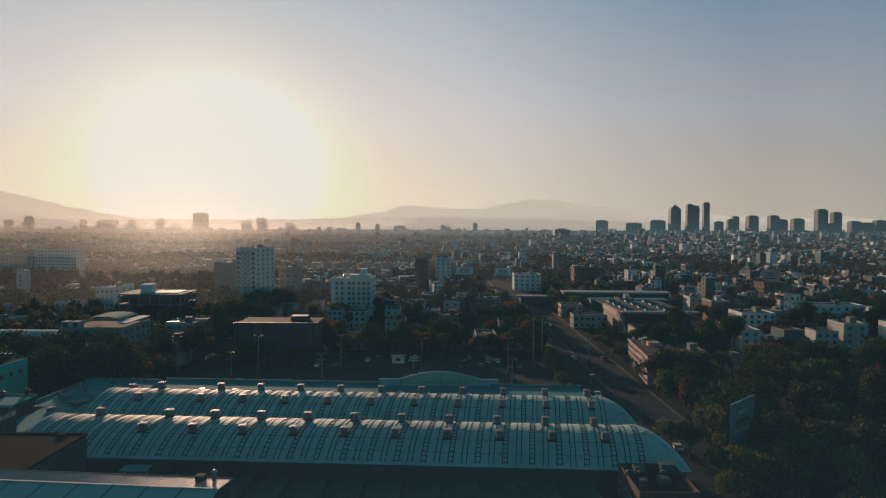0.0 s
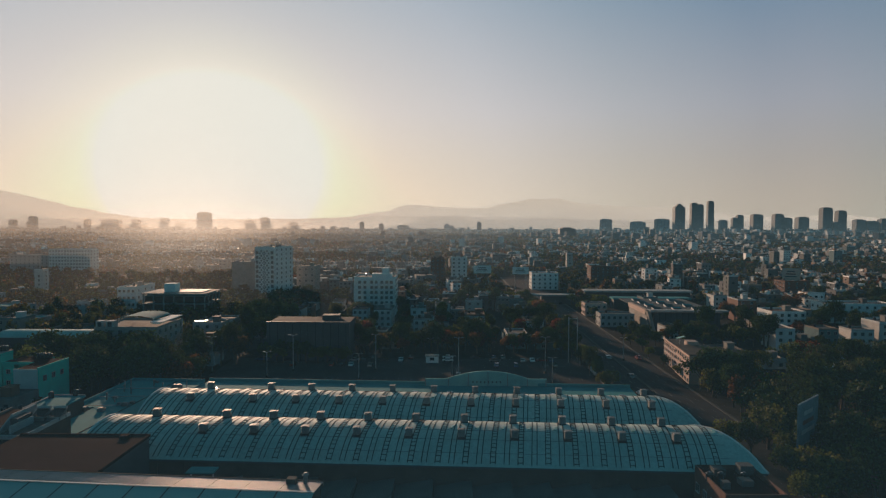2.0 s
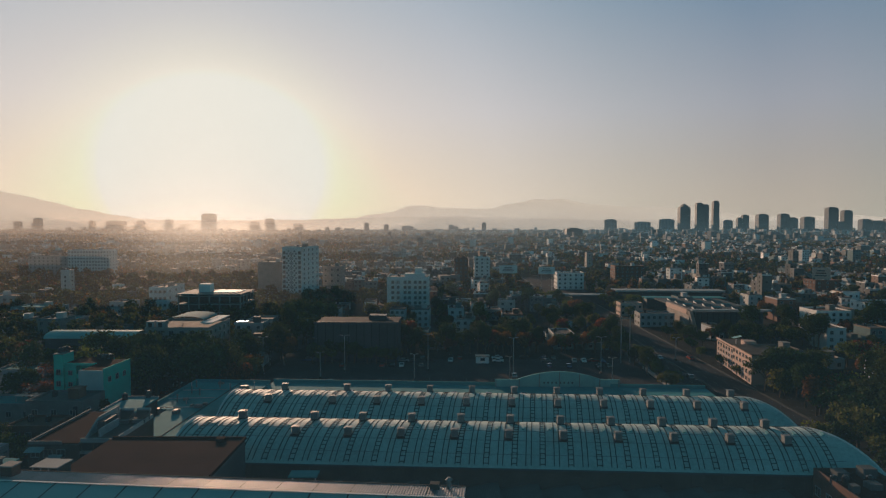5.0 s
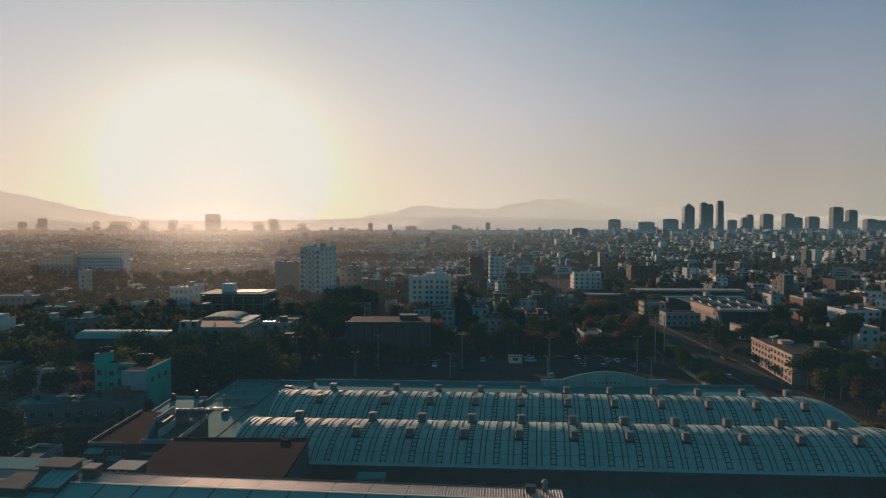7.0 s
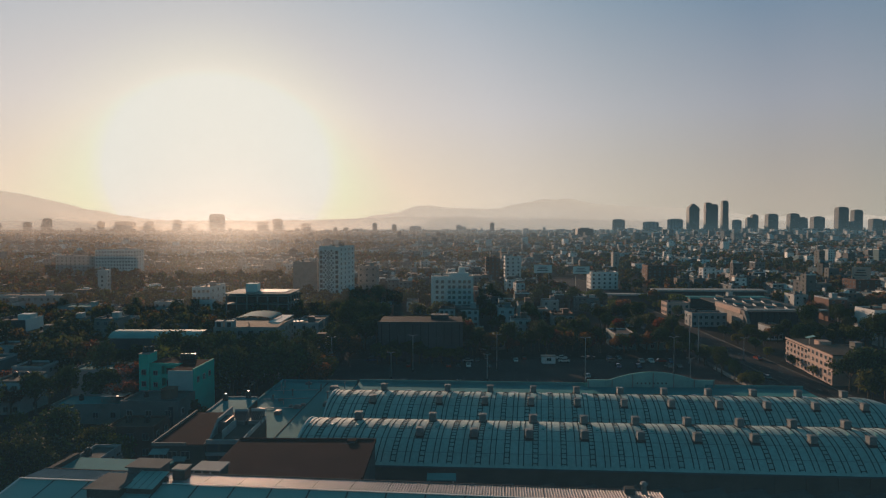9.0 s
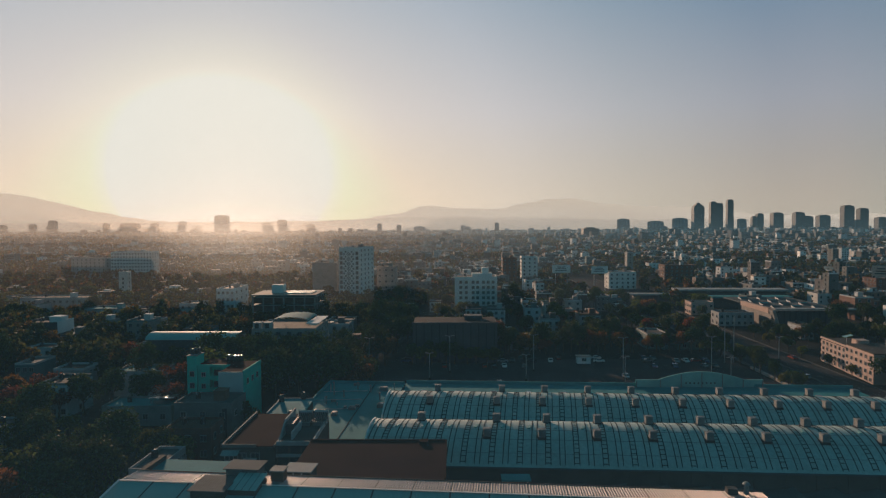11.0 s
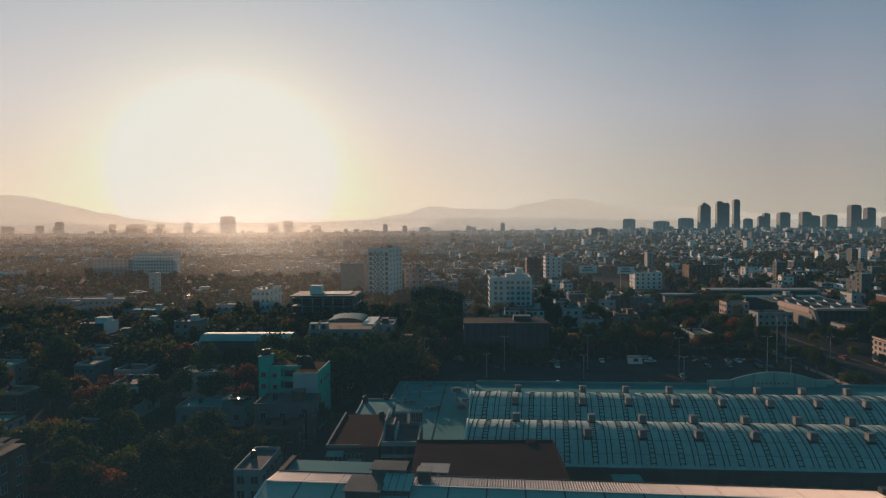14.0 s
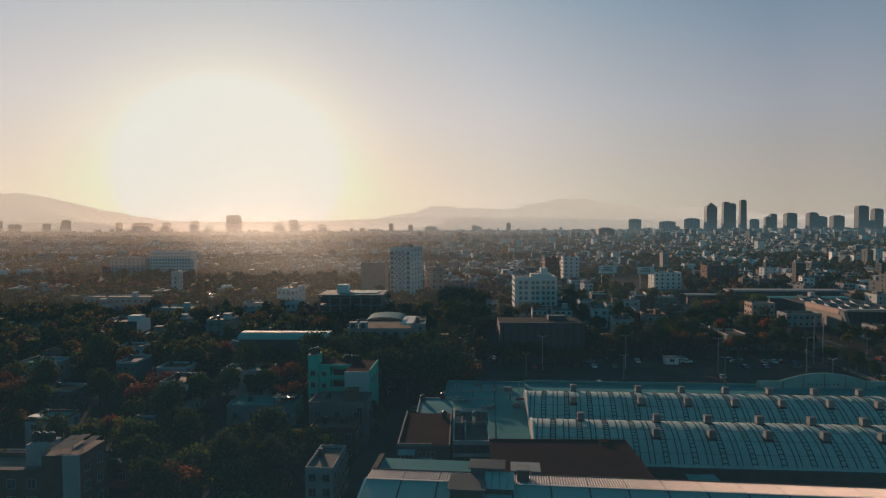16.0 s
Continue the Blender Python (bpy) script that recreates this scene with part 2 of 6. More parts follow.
M = {
    "ground": surf("dusty_ground", (0.030, 0.031, 0.029), spec=0.02, rough=0.95, var=0.5, scale=0.02, fine=0.4, bump=0.3),
    "asphalt": surf("asphalt", (0.045, 0.046, 0.050), rough=0.95, spec=0.02, var=0.35, scale=0.08, fine=3),
    "kerb": surf("concrete_kerb", (0.055, 0.055, 0.054), var=0.4, scale=0.5),
    "shiny": surf("bare_metal_sheet", (0.40, 0.40, 0.39), rough=0.4, metal=1.0, var=0.2, scale=0.6),
    "paint": surf("road_paint", (0.14, 0.14, 0.135), var=0.3, scale=1.5),
    "zinc": surf("galvanised_roof_sheet", (0.38, 0.47, 0.45), spec=0.12, rough=0.65, metal=0.05, var=0.26, scale=0.12, fine=1.5, ribs=1.2, bump=0.12),
    "zincdark": surf("weathered_roof_sheet", (0.10, 0.11, 0.11), rough=0.85, spec=0.05, var=0.3, scale=0.2, ribs=1.0, bump=0.2),
    "whitesheet": surf("pale_roof_sheet", (0.22, 0.41, 0.40), spec=0.1, rough=0.65, var=0.15, scale=0.1, ribs=1.6, bump=0.25),
    "bandsheet": surf("bare_corrugated_sheet", (0.26, 0.235, 0.235), spec=0.2, rough=0.52, metal=0.35, var=0.2, scale=0.3),
    "flatroof": surf("pale_flat_roof", (0.05, 0.235, 0.25), spec=0.04, rough=0.85, var=0.25, scale=0.1),
    "rust": surf("rust_brown_roof", (0.030, 0.012, 0.009), spec=0.01, rough=0.95, var=0.45, scale=0.12, bump=0.1),
    "strip": surf("dark_skylight_frame", (0.030, 0.034, 0.036), rough=0.85, spec=0.04, var=0.3),
    "duct": surf("ventilator_sheet", (0.19, 0.20, 0.20), rough=0.6, metal=0.3, var=0.3, scale=0.8),
    "offwhite": surf("weathered_white_render", (0.30, 0.315, 0.315), var=0.35, scale=0.35),
    "banner": surf("faded_banner_cloth", (0.16, 0.20, 0.22), var=0.4, scale=0.25),
    "white": surf("white_render", (0.66, 0.66, 0.64), var=0.12, scale=0.2),
    "cream": surf("peach_render", (0.46, 0.335, 0.28), var=0.15, scale=0.2),
    "grey": surf("grey_render", (0.33, 0.33, 0.32), var=0.2, scale=0.2),
    "facade": surf("pale_teal_facade", (0.17, 0.36, 0.35), spec=0.05, var=0.25, scale=0.25),
    "palewall": surf("pale_painted_wall", (0.40, 0.46, 0.45), var=0.15, scale=0.3),
    "dullgrey": surf("dull_grey_render", (0.15, 0.15, 0.145), var=0.3, scale=0.3),
    "grime": surf("grimy_render", (0.075, 0.068, 0.06), var=0.4, scale=0.2, spec=0.05),
    "dark": surf("dark_cladding", (0.06, 0.065, 0.07), rough=0.6, var=0.3, scale=0.1),
    "concrete": surf("raw_concrete", (0.26, 0.24, 0.22), var=0.3, scale=0.3),
    "brick": surf("brown_brick", (0.12, 0.062, 0.045), var=0.35, scale=0.6),
    "teal": surf("teal_render", (0.012, 0.46, 0.37), var=0.15, scale=0.3),
    "terra": surf("terracotta_render", (0.15, 0.07, 0.05), var=0.25, scale=0.3),
    "wall": surf("painted_wall", (0.5, 0.5, 0.5), var=0.22, scale=0.3, palette=[tuple(0.62 * k for k in w) for w in WALLS] + [(0.46, 0.48, 0.48), (0.38, 0.41, 0.41), (0.50, 0.50, 0.49)]),
    "roof": surf("roof_slab", (0.2, 0.2, 0.2), var=0.35, scale=0.3, palette=[tuple(0.7 * k for k in r) for r in ROOFS]),
    "farwall": surf("far_walls", (0.5, 0.5, 0.5), var=0.2, scale=0.2, palette=FARWALLS, island=True, bump=0),
    "midrise": surf("mid_rise_walls", (0.2, 0.2, 0.2), var=0.2, scale=0.05, fine=0.2, palette=[(0.10, 0.11, 0.115), (0.20, 0.21, 0.21), (0.42, 0.42, 0.41), (0.07, 0.08, 0.085), (0.15, 0.15, 0.15)], island=True, bump=0),
    "farroof": surf("far_roofs", (0.2, 0.2, 0.2), var=0.3, scale=0.2, palette=ROOFS, island=True, bump=0),
    "farspeck": surf("far_fittings", (0.5, 0.5, 0.5), var=0.1, palette=[(0.02, 0.02, 0.02), (0.75, 0.75, 0.74), (0.35, 0.35, 0.34), (0.05, 0.05, 0.05), (0.6, 0.6, 0.58)], island=True, bump=0),
    "farrim": surf("far_parapets", (0.5, 0.5, 0.5), var=0.1, palette=[(0.6, 0.6, 0.59), (0.3, 0.22, 0.17), (0.45, 0.46, 0.46), (0.7, 0.7, 0.69)], island=True, bump=0),
    "glass": surf("window_glass", (0.03, 0.04, 0.046), rough=0.12, var=0.2, bump=0, spec=0.6),
    "frame": surf("window_frame", (0.30, 0.30, 0.29), rough=0.5),
    "tank": surf("water_tank_plastic", (0.03, 0.03, 0.032), rough=0.25, spec=0.5),
    "steel": surf("painted_steel", (0.35, 0.36, 0.36), rough=0.45, metal=0.6, var=0.2),
    "bark": surf("bark", (0.09, 0.065, 0.045), var=0.4, scale=2),
    "leaf": leaf("leaves", (0.036, 0.060, 0.016), 0.27),
    "leafolive": leaf("olive_leaves", (0.080, 0.098, 0.018), 0.36),
    "leafdry": leaf("dry_leaves", (0.15, 0.075, 0.024), 0.42),
    "farleaf": leaf("far_leaves", (0.078, 0.058, 0.022), 0.4, mixed=True),
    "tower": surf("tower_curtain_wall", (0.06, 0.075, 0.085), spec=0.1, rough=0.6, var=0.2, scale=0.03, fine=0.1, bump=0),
    # for floor bands, and for far tower walls with haze put in the colour
    "towerpale": surf("tower_bands_and_hazed_wall", (0.11, 0.115, 0.12), rough=0.7, var=0.2, scale=0.03, fine=0.1, bump=0),
    # hills emit their hazy brightness themselves, in place of lit haze
    "hill": glow("glowing_hills", (0.56, 0.455, 0.36), 1.0),
    "hillnear": glow("glowing_foothills", (0.47, 0.38, 0.30), 1.0),
    "tyre": surf("tyre_rubber", (0.02, 0.02, 0.02)),
    "car": surf("car_paint", (0.5, 0.5, 0.5), rough=0.25, metal=0.2, var=0.05, bump=0, spec=0.6,
                palette=[(0.6, 0.6, 0.6), (0.05, 0.05, 0.06), (0.3, 0.31, 0.32), (0.7, 0.7, 0.7), (0.25, 0.03, 0.02), (0.04, 0.07, 0.16), (0.12, 0.12, 0.12)]),
}


# ---------------------------------------------------------------- geometry helpers
class Geo:
    """Vertices and faces of one mesh, with a material slot for every face."""

    def __init__(self):
        self.v, self.f, self.s = [], [], []

    def quad(self, *p, slot=0):
        k = len(self.v)
        self.v += [tuple(q) for q in p]
        self.f.append(tuple(range(k, k + len(p))))
        self.s.append(slot)
        return self

    def box(self, x0, x1, y0, y1, z0, z1, slot=0, turn=0.0, mid=None):
        c = [(x, y, z) for z in (z0, z1) for x, y in ((x0, y0), (x1, y0), (x1, y1), (x0, y1))]
        if turn:
            mx, my = mid or ((x0 + x1) / 2, (y0 + y1) / 2)
            ca, sa = math.cos(turn), math.sin(turn)
            c = [(mx + (x - mx) * ca - (y - my) * sa, my + (x - mx) * sa + (y - my) * ca, z) for x, y, z in c]
        k = len(self.v)
        self.v += c
        for q in ((3, 2, 1, 0), (4, 5, 6, 7), (0, 1, 5, 4), (1, 2, 6, 5), (2, 3, 7, 6), (3, 0, 4, 7)):
            self.f.append(tuple(k + i for i in q))
            self.s.append(slot)
        return self

    def tube(self, a, b, ra, rb, n=8, slot=0, cap=True):
        a, b = Vector(a), Vector(b)
        q = (b - a).to_track_quat("Z", "Y")
        k = len(self.v)
        for c, r in ((a, ra), (b, rb)):
            for i in range(n):
                w = 2 * math.pi * i / n
                self.v.append(tuple(c + q @ Vector((r * math.cos(w), r * math.sin(w), 0))))
        for i in range(n):
            j = (i + 1) % n
            self.f.append((k + i, k + j, k + n + j, k + n + i))
            self.s.append(slot)
        if cap:
            self.f += [tuple(k + n - 1 - i for i in range(n)), tuple(k + n + i for i in range(n))]
            self.s += [slot, slot]
        return self

    def mesh(self, name, *mats, smooth=False):
        me = bpy.data.meshes.new(name)
        me.from_pydata(self.v, [], self.f)
        for m in mats:
            me.materials.append(m)
        if len(mats) > 1:
            me.polygons.foreach_set("material_index", self.s)
        if smooth:
            me.polygons.foreach_set("use_smooth", [True] * len(self.f))
        me.update()
        return me


def thing(name, label, category, x=0.0, y=0.0, z=0.0, turn=0.0, group="", kind=""):
    ob = new(name)
    ob.matrix_basis = pose(x, y, z, 0, 0, turn)
    return tagged(ob, label, category, group, kind)


def part(name, geo, mats, parent, label="", at=None, turn=0.0, smooth=False):
    """Links a Geo or a mesh as one part under a thing or a part."""
    if isinstance(geo, Geo):
        geo = geo.mesh(name, *(mats if isinstance(mats, (tuple, list)) else (mats,)), smooth=smooth)
    ob = new(name, geo)
    ob.parent = parent
    if at is not None:
        ob.matrix_basis = pose(*at, 0, 0, turn)
    return tagged(ob, label) if label else ob


def solid(name, geo, mats, label, category="", kind="", group=""):
    ob = new(name, geo.mesh(name, *(mats if isinstance(mats, (tuple, list)) else (mats,))))
    return tagged(ob, label, category, group, kind)


def big_mesh(name, verts, quads, mats, slots=None):
    """One mesh from arrays: verts (n, 3) and faces of four corners (m, 4)."""
    me = bpy.data.meshes.new(name)
    me.vertices.add(len(verts))
    me.vertices.foreach_set("co", verts.astype(np.float32).ravel())
    me.loops.add(quads.size)
    me.loops.foreach_set("vertex_index", quads.astype(np.int32).ravel())
    me.polygons.add(len(quads))
    me.polygons.foreach_set("loop_start", np.arange(0, quads.size, 4, dtype=np.int32))
    for m in mats:
        me.materials.append(m)
    if slots is not None:
        me.polygons.foreach_set("material_index", slots.astype(np.int32))
    me.polygons.foreach_set("use_smooth", np.zeros(len(quads), dtype=bool))
    me.update(calc_edges=True)
    me.validate()
    return me


rng = np.random.default_rng(7)
rnd = random.Random(11)
TAKEN = []  # footprints that stay free of houses and trees: x0, x1, y0, y1


def taken(x, y, r=0.0):
    return any(a - r < x < b + r and c - r < y < d + r for a, b, c, d in TAKEN)


def keep(x0, x1, y0, y1):
    TAKEN.append((x0, x1, y0, y1))


# ---------------------------------------------------------------- ground, roads, hills, haze
g = Geo()
nx, ny = 40, 40
xs = [-7000 + 14000 * i / nx for i in range(nx + 1)]
ys = [-1500 + 8000 * j / ny for j in range(ny + 1)]
for i in range(nx):
    for j in range(ny):
        g.quad((xs[i], ys[j], 0), (xs[i + 1], ys[j], 0), (xs[i + 1], ys[j + 1], 0), (xs[i], ys[j + 1], 0))
solid("ground", g, M["ground"], "dark dusty city ground between the buildings", "ground", "structure")


def slab(name, x0, x1, y0, y1, z, material, label, kind="structure"):
    return solid(name, Geo().box(x0, x1, y0, y1, -0.3, z), material, label, name, kind)


AVE = (45.5, 69.5)  # the avenue's kerbs
slab("road", AVE[0], AVE[1], 40, 640, 0.02, M["asphalt"], "wide dark asphalt avenue running away through the city")
slab("pavement", AVE[1], AVE[1] + 0.9, 168, 640, 0.16, M["kerb"], "raised concrete pavement beside the avenue")
slab("pavement", AVE[0] - 2, AVE[0], 163, 640, 0.16, M["kerb"], "raised concrete pavement between parking lot and avenue")
slab("parking_lot", -96, 42, 175, 252, 0.03, M["asphalt"], "dark asphalt parking lot behind the market halls")
slab("road", -121, -109, 40, 190, 0.02, M["asphalt"], "narrow side street beside the market halls")
solid("road", Geo().box(-5.5, 5.5, 0, 120, -0.3, 0.024, turn=radians(-11), mid=(0, 0)), M["asphalt"], "narrow street bending behind the market halls", "road", "structure").location = (-115.5, 186, 0)
slab("verge", 54.9, AVE[1], 40, 166, 0.2, M["ground"], "planted earth verge beside the avenue")
keep(AVE[0] - 2, 62.5, 40, 168)
keep(AVE[0] - 2, AVE[1] + 2.5, 168, 640)
keep(-121, -109, 40, 190)
keep(-98, 42, 175, 256)


def hills(name, y, height, material, label):
    q = Geo()
    n = 260
    for i in range(n):
        x0, x1 = -5200 + 10400 * i / n, -5200 + 10400 * (i + 1) / n
        q.quad((x0, y, -20), (x1, y, -20), (x1, y + 40, height(x1)), (x0, y + 40, height(x0)))
    solid(name, q, material, label, "hills", "structure")


def bell(x, c, w, h):
    return h * math.exp(-((x - c) / w) ** 2)


def ridge_far(x):
    h = 60 + bell(x, -3700, 900, 250) + bell(x, -250, 420, 120) + bell(x, 700, 540, 165) + bell(x, 1700, 700, 110) + bell(x, 3050, 500, 60)
    return h + 22 * noise.noise((x / 190, 3, 0)) + 9 * noise.noise((x / 60, 7, 0))


def ridge_near(x):
    return 78 + bell(x, -500, 500, 22) + bell(x, 300, 600, 25) + 10 * noise.noise((x / 150, 1, 0)) + 6 * noise.noise((x / 40, 5, 0))


# self-glowing backdrops: the haze over the hills is in their colour
hills("backdrop_hills", 4850, ridge_far, M["hill"], "mountain range backdrop on the horizon, glowing in a painted haze tone")
hills("backdrop_foothills", 4780, ridge_near, M["hillnear"], "low foothills before the mountain range, glowing in a painted haze tone")

# evening haze painted by added sheets: bluish close by, warmer and denser with distance
# the sheet at 30 lifts the dark tones in place of lens glare
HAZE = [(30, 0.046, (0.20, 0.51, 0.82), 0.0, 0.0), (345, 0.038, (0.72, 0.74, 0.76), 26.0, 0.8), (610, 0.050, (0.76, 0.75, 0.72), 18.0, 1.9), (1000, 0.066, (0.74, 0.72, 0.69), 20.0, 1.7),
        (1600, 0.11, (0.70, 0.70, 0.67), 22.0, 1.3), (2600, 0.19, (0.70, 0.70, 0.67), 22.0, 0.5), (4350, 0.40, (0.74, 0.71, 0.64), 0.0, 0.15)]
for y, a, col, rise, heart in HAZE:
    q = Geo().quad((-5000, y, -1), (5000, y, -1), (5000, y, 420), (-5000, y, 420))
    solid("haze_layer", q, mist("painted_haze", a, 90.0, col, y > 100, rise, heart), "see-through sheet added to paint evening haze and glare", "haze", "structure")
slab("median", 56.4, 57.4, 170, 420, 0.2, M["kerb"], "narrow raised median along the avenue")
for k in range(46):
    yy = 110 + 8 * k
    for lx in (49.4, 52.9, 60.8, 64.6) if yy > 168 else (49.4,):
        slab("lane_mark", lx, lx + 0.15, yy, yy + 3, 0.03, M["paint"], "worn white lane mark on the avenue")


# ---------------------------------------------------------------- the market halls
AXIS = radians(-2.8)  # the halls stand a little askew, about this point
PIVOT = (-60.0, 139.0)


def askew(x, y):
    ca, sa = math.cos(AXIS), math.sin(AXIS)
    dx, dy = x - PIVOT[0], y - PIVOT[1]
    return PIVOT[0] + dx * ca - dy * sa, PIVOT[1] + dx * sa + dy * ca


HALL_X0, EAVE, CREST = -82.0, 9.6, 13.8


def arc_z(u):
    """The height of a vault at u from -1 (near eave) to 1 (far eave)."""
    r = 16.5
    return EAVE + math.sqrt(r * r - (11 * u) ** 2) - (r - 4.2)


SKEW = 0.5  # the street end runs aslant: longer towards the near eave


def vault(name, y_mid, x1, label):
    hall = thing(name, label, "hall", *askew(HALL_X0, y_mid), 0, -2.8)
    length = x1 - HALL_X0
    n, q = 28, Geo()
    ys = [-11.3 + 22.6 * i / n for i in range(n + 1)]
    zs = [arc_z(max(-1.0, min(1.0, y / 11))) for y in ys]
    for a in range(24):  # sheets, lapped
        x0, x1 = length * a / 24, length * (a + 1) / 24
        dz = 0.02 if a % 2 else 0.0
        for i in range(n):
            ca, cb = (-SKEW * ys[i], -SKEW * ys[i + 1]) if a == 23 else (0.0, 0.0)
            q.quad((x0, ys[i], zs[i] + dz), (x1 + ca, ys[i], zs[i] + dz), (x1 + cb, ys[i + 1], zs[i + 1] + dz), (x0, ys[i + 1], zs[i + 1] + dz))
    part("roof", q, M["zinc"], hall, "curved galvanised sheet roof")
    for x, sk in ((0.2, 0.0), (length - 0.3, SKEW)):
        e = Geo()
        for i in range(1, n):
            yb = ys[i + 1] if i < n - 1 else ys[i] + 0.01
            for xa in (x - 0.2, x + 0.2):
                pa, pb = xa - sk * ys[i], xa - sk * yb
                e.quad((pa, ys[i], 0), (pb, yb, 0), (pb, yb, zs[i + 1] - 0.05), (pa, ys[i], zs[i] - 0.05))
        part("gable_wall", e, M["grey"], hall)
    for x, sk in ((-0.05, 0.0), (length - 0.15, SKEW)):
        e = Geo()
        for i in range(n):
            a, b = (ys[i], zs[i]), (ys[i + 1], zs[i + 1])
            xa, xb = x - sk * a[0], x - sk * b[0]
            e.quad((xa, a[0], a[1] + 0.22), (xa + 0.3, a[0], a[1] + 0.22), (xb + 0.3, b[0], b[1] + 0.22), (xb, b[0], b[1] + 0.22))
            e.quad((xa + 0.3, a[0], a[1] - 0.1), (xb + 0.3, b[0], b[1] - 0.1), (xb + 0.3, b[0], b[1] + 0.22), (xa + 0.3, a[0], a[1] + 0.22))
            e.quad((xa, a[0], a[1] - 0.1), (xb, b[0], b[1] - 0.1), (xb, b[0], b[1] + 0.22), (xa, a[0], a[1] + 0.22))
        part("verge_trim", e, M["white"], hall, "pale folded edge strip")
    w = Geo().box(0.3, length + 4.6, -11.0, -10.7, 0, EAVE - 0.1)
    for i in range(25):
        x = 0.4 + (length + 3.6) * i / 24
        w.box(x, x + 0.35, -11.15, -11.0, 0, EAVE - 0.35)
    part("side_wall", w, M["grime"], hall, "grimy dark panelled side wall")
    part("side_wall", Geo().box(0.3, length - 5.8, 10.7, 11.0, 0, EAVE - 0.1), M["grime"], hall)
    part("gutter", Geo().box(0, length + 5.4, -11.65, -11.25, EAVE - 0.25, EAVE + 0.02), M["dark"], hall)
    for u in (-0.8, -0.52, -0.24):  # lapped sheet ends
        y, z = 11 * u, arc_z(u) + 0.03
        part("lap_seam", Geo().quad((0.1, y - 0.05, z - 0.03), (length - 0.1, y - 0.05, z - 0.03), (length - 0.1, y + 0.05, z + 0.03), (0.1, y + 0.05, z + 0.03)), M["duct"], hall)
    plain, rungs = strip_mesh(False), strip_mesh(True)
    for i in range(int((length - 2.2) / 2.58) + 1):
        x = 1.6 + 2.58 * i
        if i % 2:
            part("roof_ladder", rungs, None, hall, at=(x, 0, 0))
        else:
            for shift in (0.0, 0.96):
                part("skylight_rail", plain, None, hall, at=(x + shift, 0, 0))
        if i % 2:
            part("ridge_light", LIGHT, None, hall, at=(x + 1.5, -1.1, CREST - 0.03), turn=-18)
    return hall


def strip_mesh(rungs):
    """Two dark rails that follow the vault a little aslant, with rungs between them or without."""
    q, n, lean, wide = Geo(), 22, 0.09, 0.17
    us = [-0.98 + 1.62 * i / n for i in range(n + 1)]
    for off in (-0.56, 0.40) if rungs else (-0.56,):
        for a, b in zip(us, us[1:]):
            ya, yb, za, zb = 11 * a, 11 * b, arc_z(a) + 0.07, arc_z(b) + 0.07
            xa, xb = off + lean * ya, off + lean * yb
            q.quad((xa, ya, za), (xa + wide, ya, za), (xb + wide, yb, zb), (xb, yb, zb))
            for x in (0, wide):
                q.quad((xa + x, ya, za - 0.12), (xb + x, yb, zb - 0.12), (xb + x, yb, zb), (xa + x, ya, za))
    if rungs:
        for i in range(18):
            u = -0.94 + 0.085 * i
            y, z = 11 * u, arc_z(u)
            q.box(-0.5 + lean * y, 0.55 + lean * y, y - 0.08, y + 0.08, z - 0.05, z + 0.06)
    return q.mesh("roof_strip", M["strip"])


LIGHT = Geo().box(-0.25, 0.25, -0.9, 0.9, -0.1, 0.10).box(-0.32, 0.32, -1.0, 1.0, -0.14, 0.02).mesh("ridge_light", M["whitesheet"])
near_hall = vault("market_hall", 128.0, 42.8, "long vaulted market hall with a galvanised sheet roof")
far_hall = vault("market_hall", 150.0, 39.6, "long vaulted market hall with a galvanised sheet roof")


def ventilator():
    v = thing("roof_ventilator", "boxy grey sheet-metal ventilator on the vaulted hall roof", "ventilator", group="ventilators on the hall roofs")
    part("curb", Geo().box(-0.78, 0.78, -0.78, 0.78, -0.5, 0.2), M["strip"], v)
    b = Geo().box(-0.64, 0.64, -0.64, 0.64, 0.2, 1.5)
    for k in range(5):
        z = 0.34 + 0.23 * k
        b.box(-0.68, 0.68, -0.68, 0.68, z, z + 0.06)
    part("body", b, M["duct"], v)
    part("cap", Geo().box(-0.76, 0.76, -0.76, 0.76, 1.5, 1.6).box(-0.5, 0.5, -0.5, 0.5, 1.6, 1.68), M["duct"], v)
    return v


first = ventilator()
spots = [(-58.8 + 10.3 * i, 123.0, 0) for i in range(10)] + [(-72.0, 130.2, 0)] + [(-56.9 + 10.0 * i, 130.2, 0) for i in range(10)]
spots += [(-71.6, 145.0, 1)] + [(-56.6 + 10.2 * i, 145.0, 1) for i in range(10)] + [(-70.5, 154.0, 1)] + [(-55.2 + 10.1 * i, 154.0, 1) for i in range(10)]
for k, (x, y, far) in enumerate(spots):
    m = pose(*askew(x, y), arc_z((y - (150 if far else 128)) / 11), 0, 0, rnd.uniform(-5, 0))
    if k == 0:
        first.matrix_basis = m
    else:
        copy_thing(first, m)
keep(-84, 46, 112, 176)

# the flat roofs beside and behind the vaults
flat = thing("flat_roofed_annex", "flat pale-roofed annex joined to the market halls", "annex", *askew(-102, 125), 0, -2.8)
part("wall", Geo().box(4.6, 20.6, 0, 24, 0, 9.3).box(0, 20.6, 24.01, 50, 0, 9.3), M["grey"], flat)
part("roof", Geo().box(4.6, 20.7, -0.2, 23.8, 9.3, 9.6).box(-0.2, 20.7, 23.8, 50.2, 9.3, 9.6), M["flatroof"], flat, "pale sheet flat roof")
